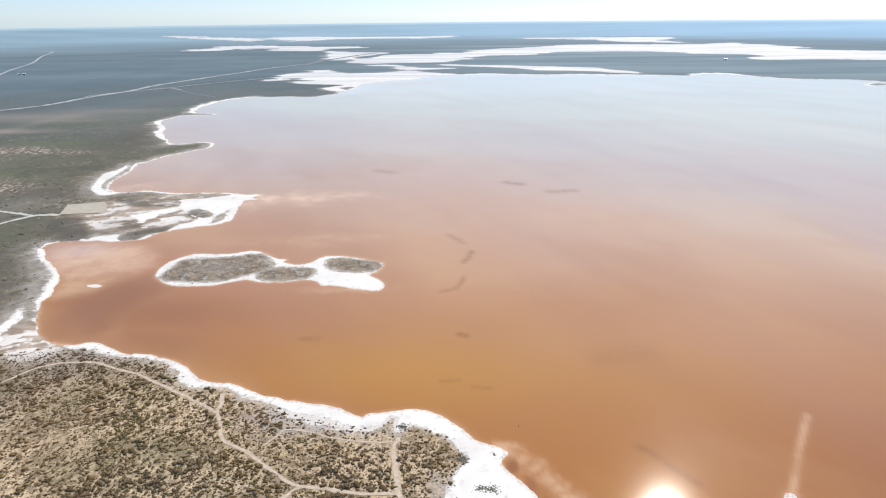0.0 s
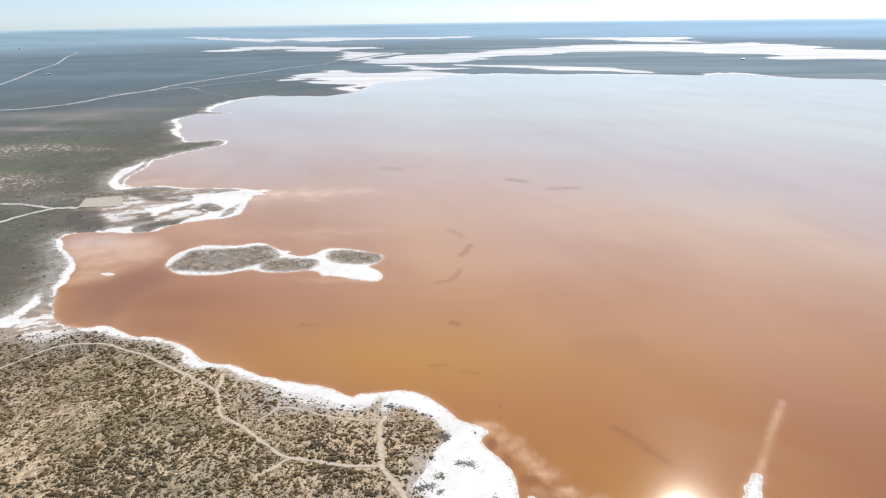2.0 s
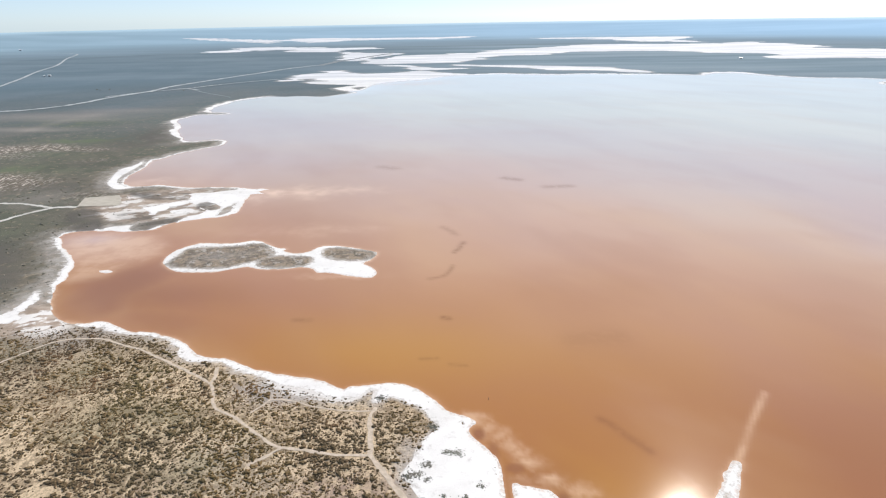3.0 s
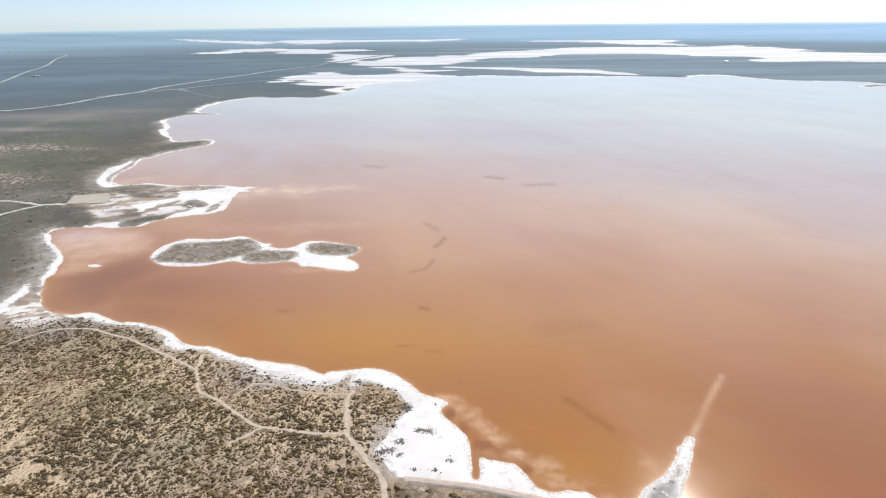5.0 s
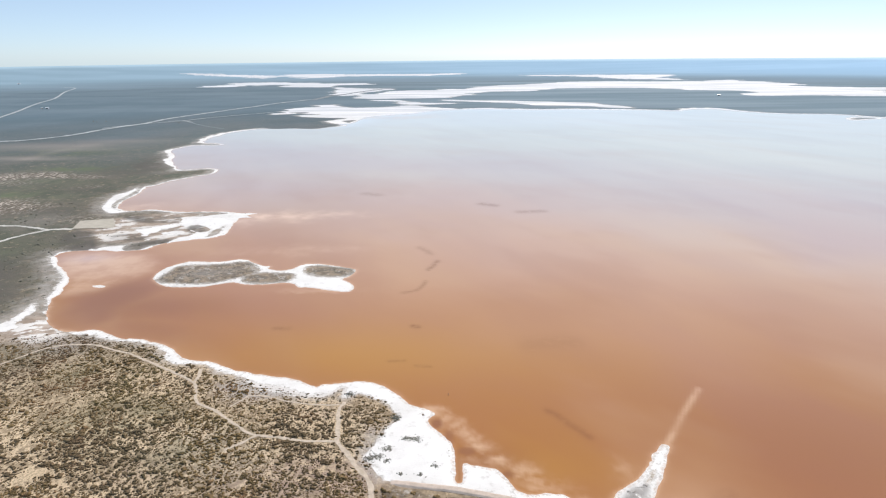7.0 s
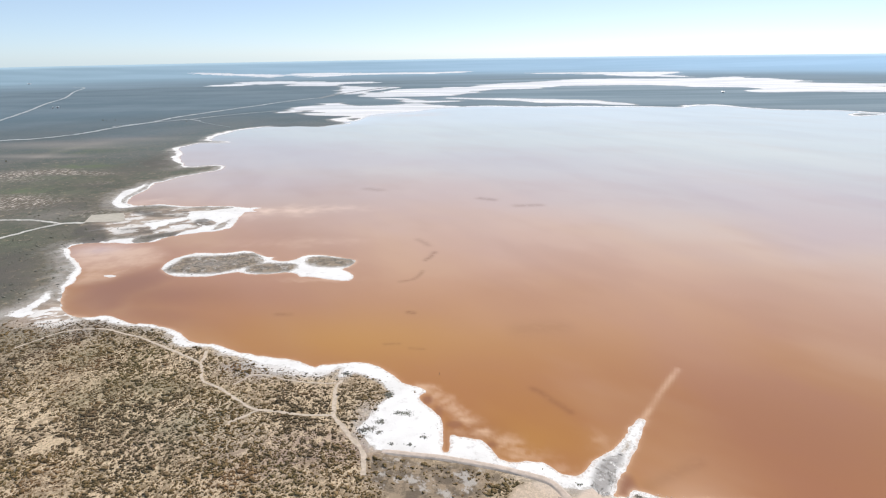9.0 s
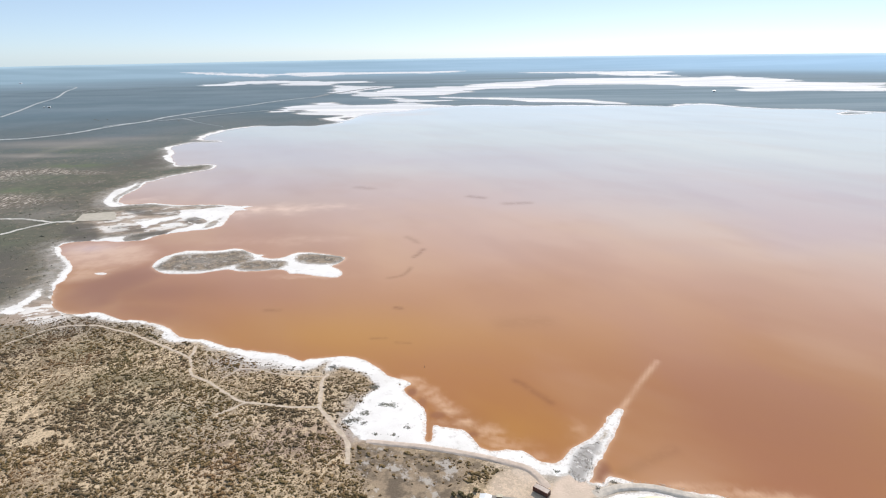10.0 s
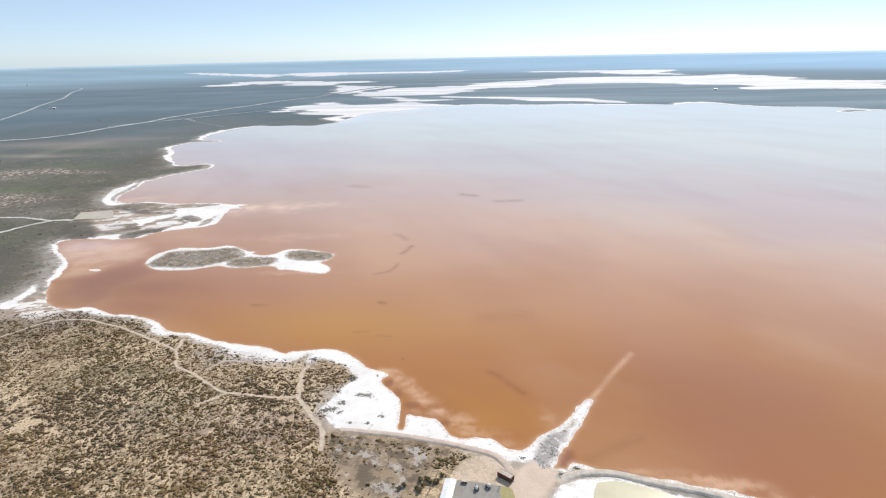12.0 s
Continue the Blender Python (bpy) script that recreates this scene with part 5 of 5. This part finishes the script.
tank_trailer(pose(53.5, 67.5, 0.68, 0, 0, 165), "small dark trailer with a white tank parked on gravel")
marker_post(pose(56.7, 67.0, 0.66), "sign_post", "short steel post with a white board on the yard", 1.3, DARK_STEEL, True)
marker_post(pose(22.0, 138.3, -0.5), "lake_post", "weathered timber post standing in the brine", 1.3, TIMBER, False)


def round_shrub(x, y, size, seed):
    """A dense dark bush of many leaf clumps on a short branched stem."""
    rng = np.random.default_rng(seed)
    thing = tagged(new("round_shrub"), "dense dark green shrub planted on pale sand", "shrub", "shrubs beside the hut")
    vs, fs, base = [], [], 0
    for _ in range(46):
        d = rng.normal(0, 1, 3)
        d /= np.linalg.norm(d)
        c = d * rng.uniform(0.25, 0.5) * (1, 1, 0.75)
        bm = bmesh.new()
        bmesh.ops.create_icosphere(bm, subdivisions=1, radius=rng.uniform(0.1, 0.19))
        v = np.array([p.co[:] for p in bm.verts]) * (1 + rng.normal(0, 0.25, 12))[:, None] + c
        f = np.array([[p.index for p in face.verts] for face in bm.faces])
        bm.free()
        vs.append(v)
        fs.append(f + base)
        base += 12
    v = np.concatenate(vs) * size
    v[:, 2] += 0.55 * size
    crown = new("crown", mesh_from("crown", v, np.concatenate(fs), DARK_LEAF))
    crown.parent = thing
    for k in range(4):
        a_ = k * 1.6 + rng.uniform(0, 0.5)
        rod("stem", (0, 0, 0), (0.22 * size * math.cos(a_), 0.22 * size * math.sin(a_), 0.5 * size), 0.035, TIMBER, thing, 6)
    thing.matrix_world = pose(x, y, float(land(np.array([x]), np.array([y]))[0][0]) - 0.02, 0, 0, rng.uniform(0, 360))
    return thing


DARK_LEAF = shrub_material("dark_leaf", (0.085, 0.072, 0.032), (0.14, 0.115, 0.052), (0.20, 0.155, 0.075), (0.16, 0.105, 0.05))
for k, (x, y) in enumerate(((35.8, 71.0), (37.1, 69.4), (34.2, 70.3), (34.9, 68.3), (38.4, 69.5), (39.2, 70.1), (40.3, 72.2), (34.0, 66.1), (33.2, 67.2), (36.4, 70.3), (28.3, 67.1), (29.6, 68.2))):
    round_shrub(x, y, 1.15 + 0.5 * ((k * 7) % 5) / 5, 200 + k)


def farm_shed(x, y, length, width, height, turn_, label):
    thing = tagged(new("farm_shed"), label, "shed")
    bm = bmesh.new()
    box(bm, (-length / 2, -width / 2, 0), (length / 2, width / 2, height), 0.05)
    part("wall", bm, WHITE_SHEET, thing)
    bm = bmesh.new()
    rows = [[bm.verts.new((sx * (length / 2 + 0.6), yy, zz)) for yy, zz in ((-width / 2 - 0.6, height - 0.1), (0, height + width * 0.2), (width / 2 + 0.6, height - 0.1), (0, height + width * 0.2 - 0.4))] for sx in (-1, 1)]
    p, q = rows
    for i in range(4):
        j = (i + 1) % 4
        bm.faces.new((p[i], q[i], q[j], p[j]))
    bm.faces.new(p[::-1])
    bm.faces.new(q)
    bmesh.ops.recalc_face_normals(bm, faces=bm.faces[:])
    part("roof", bm, WHITE_SHEET, thing, "pale sheet roof")
    solid("door", (-2, -width / 2 - 0.08, 0), (2, -width / 2 + 0.02, height * 0.8), DARK_STEEL, thing)
    thing.matrix_world = pose(x, y, float(land(np.array([float(x)]), np.array([float(y)]))[0][0]) - 0.1, 0, 0, turn_)
    return thing


farm_shed(-979, 1341, 6, 4, 3, 20, "white farm shed alone on the scrub plain")
farm_shed(-991, 1338, 3.5, 3, 2.4, 80, "small white shed beside a larger one")
farm_shed(-2064, 2679, 11, 7, 4, 10, "distant white farm building on the plain")
farm_shed(751, 1581, 8, 5, 3.2, -15, "white shed on the far shore flats")


def plain_tree(x, y, height, seed):
    """A small wind-bent tree: tapered trunk, a few limbs, a ragged crown of leaf clumps."""
    rng = np.random.default_rng(seed)
    thing = tagged(new("plain_tree"), "small dark grey green tree on the open plain", "tree", "lone trees on the plain")
    bm = bmesh.new()
    bmesh.ops.create_cone(bm, cap_ends=True, segments=8, radius1=0.07 * height, radius2=0.03 * height, depth=0.5 * height, matrix=Matrix.Translation((0, 0, 0.25 * height)))
    part("trunk", bm, TIMBER, thing)
    for k in range(4):
        b_ = k * 1.6 + rng.uniform(0, 0.6)
        rod("limb", (0, 0, 0.4 * height), (0.25 * height * math.cos(b_), 0.25 * height * math.sin(b_), 0.72 * height), 0.022 * height, TIMBER, thing, 6)
    vs, fs, base = [], [], 0
    for _ in range(60):
        c = rng.normal(0, 1, 3) * (0.24, 0.24, 0.13) + (0, 0, 0.74)
        bm = bmesh.new()
        bmesh.ops.create_icosphere(bm, subdivisions=1, radius=rng.uniform(0.06, 0.12))
        vs.append(np.array([p.co[:] for p in bm.verts]) * (1 + rng.normal(0, 0.25, 12))[:, None] + c)
        fs.append(np.array([[p.index for p in face.verts] for face in bm.faces]) + base)
        bm.free()
        base += 12
    crown = new("crown", mesh_from("crown", np.concatenate(vs) * height, np.concatenate(fs), DARK_LEAF))
    crown.parent = thing
    thing.matrix_world = pose(x, y, float(land(np.array([float(x)]), np.array([float(y)]))[0][0]) - 0.1, 0, 0, rng.uniform(0, 360))
    return thing


for k, (x, y, h) in enumerate(((-677, 1043, 2.4), (-665, 1034, 1.8), (-652, 1042, 2.0), (-494, 1009, 2), (-521, 601, 2))):
    plain_tree(x, y, h, 300 + k)


def low_fence(start, end, count):
    thing = tagged(new("low_fence"), "low weathered timber fence beside the white hut", "fence")
    a_, b_ = Vector((*start, 0)), Vector((*end, 0))
    for k in range(count):
        p = a_.lerp(b_, k / (count - 1))
        rod("fence_post", (p.x, p.y, 0.3), (p.x, p.y, 1.35), 0.06, TIMBER, thing, 8)
    for h in (0.75, 1.2):
        rod("rail", (a_.x, a_.y, h), (b_.x, b_.y, h), 0.045, TIMBER, thing, 8)
    return thing


low_fence((38.7, 71.8), (35.4, 61.2), 7)
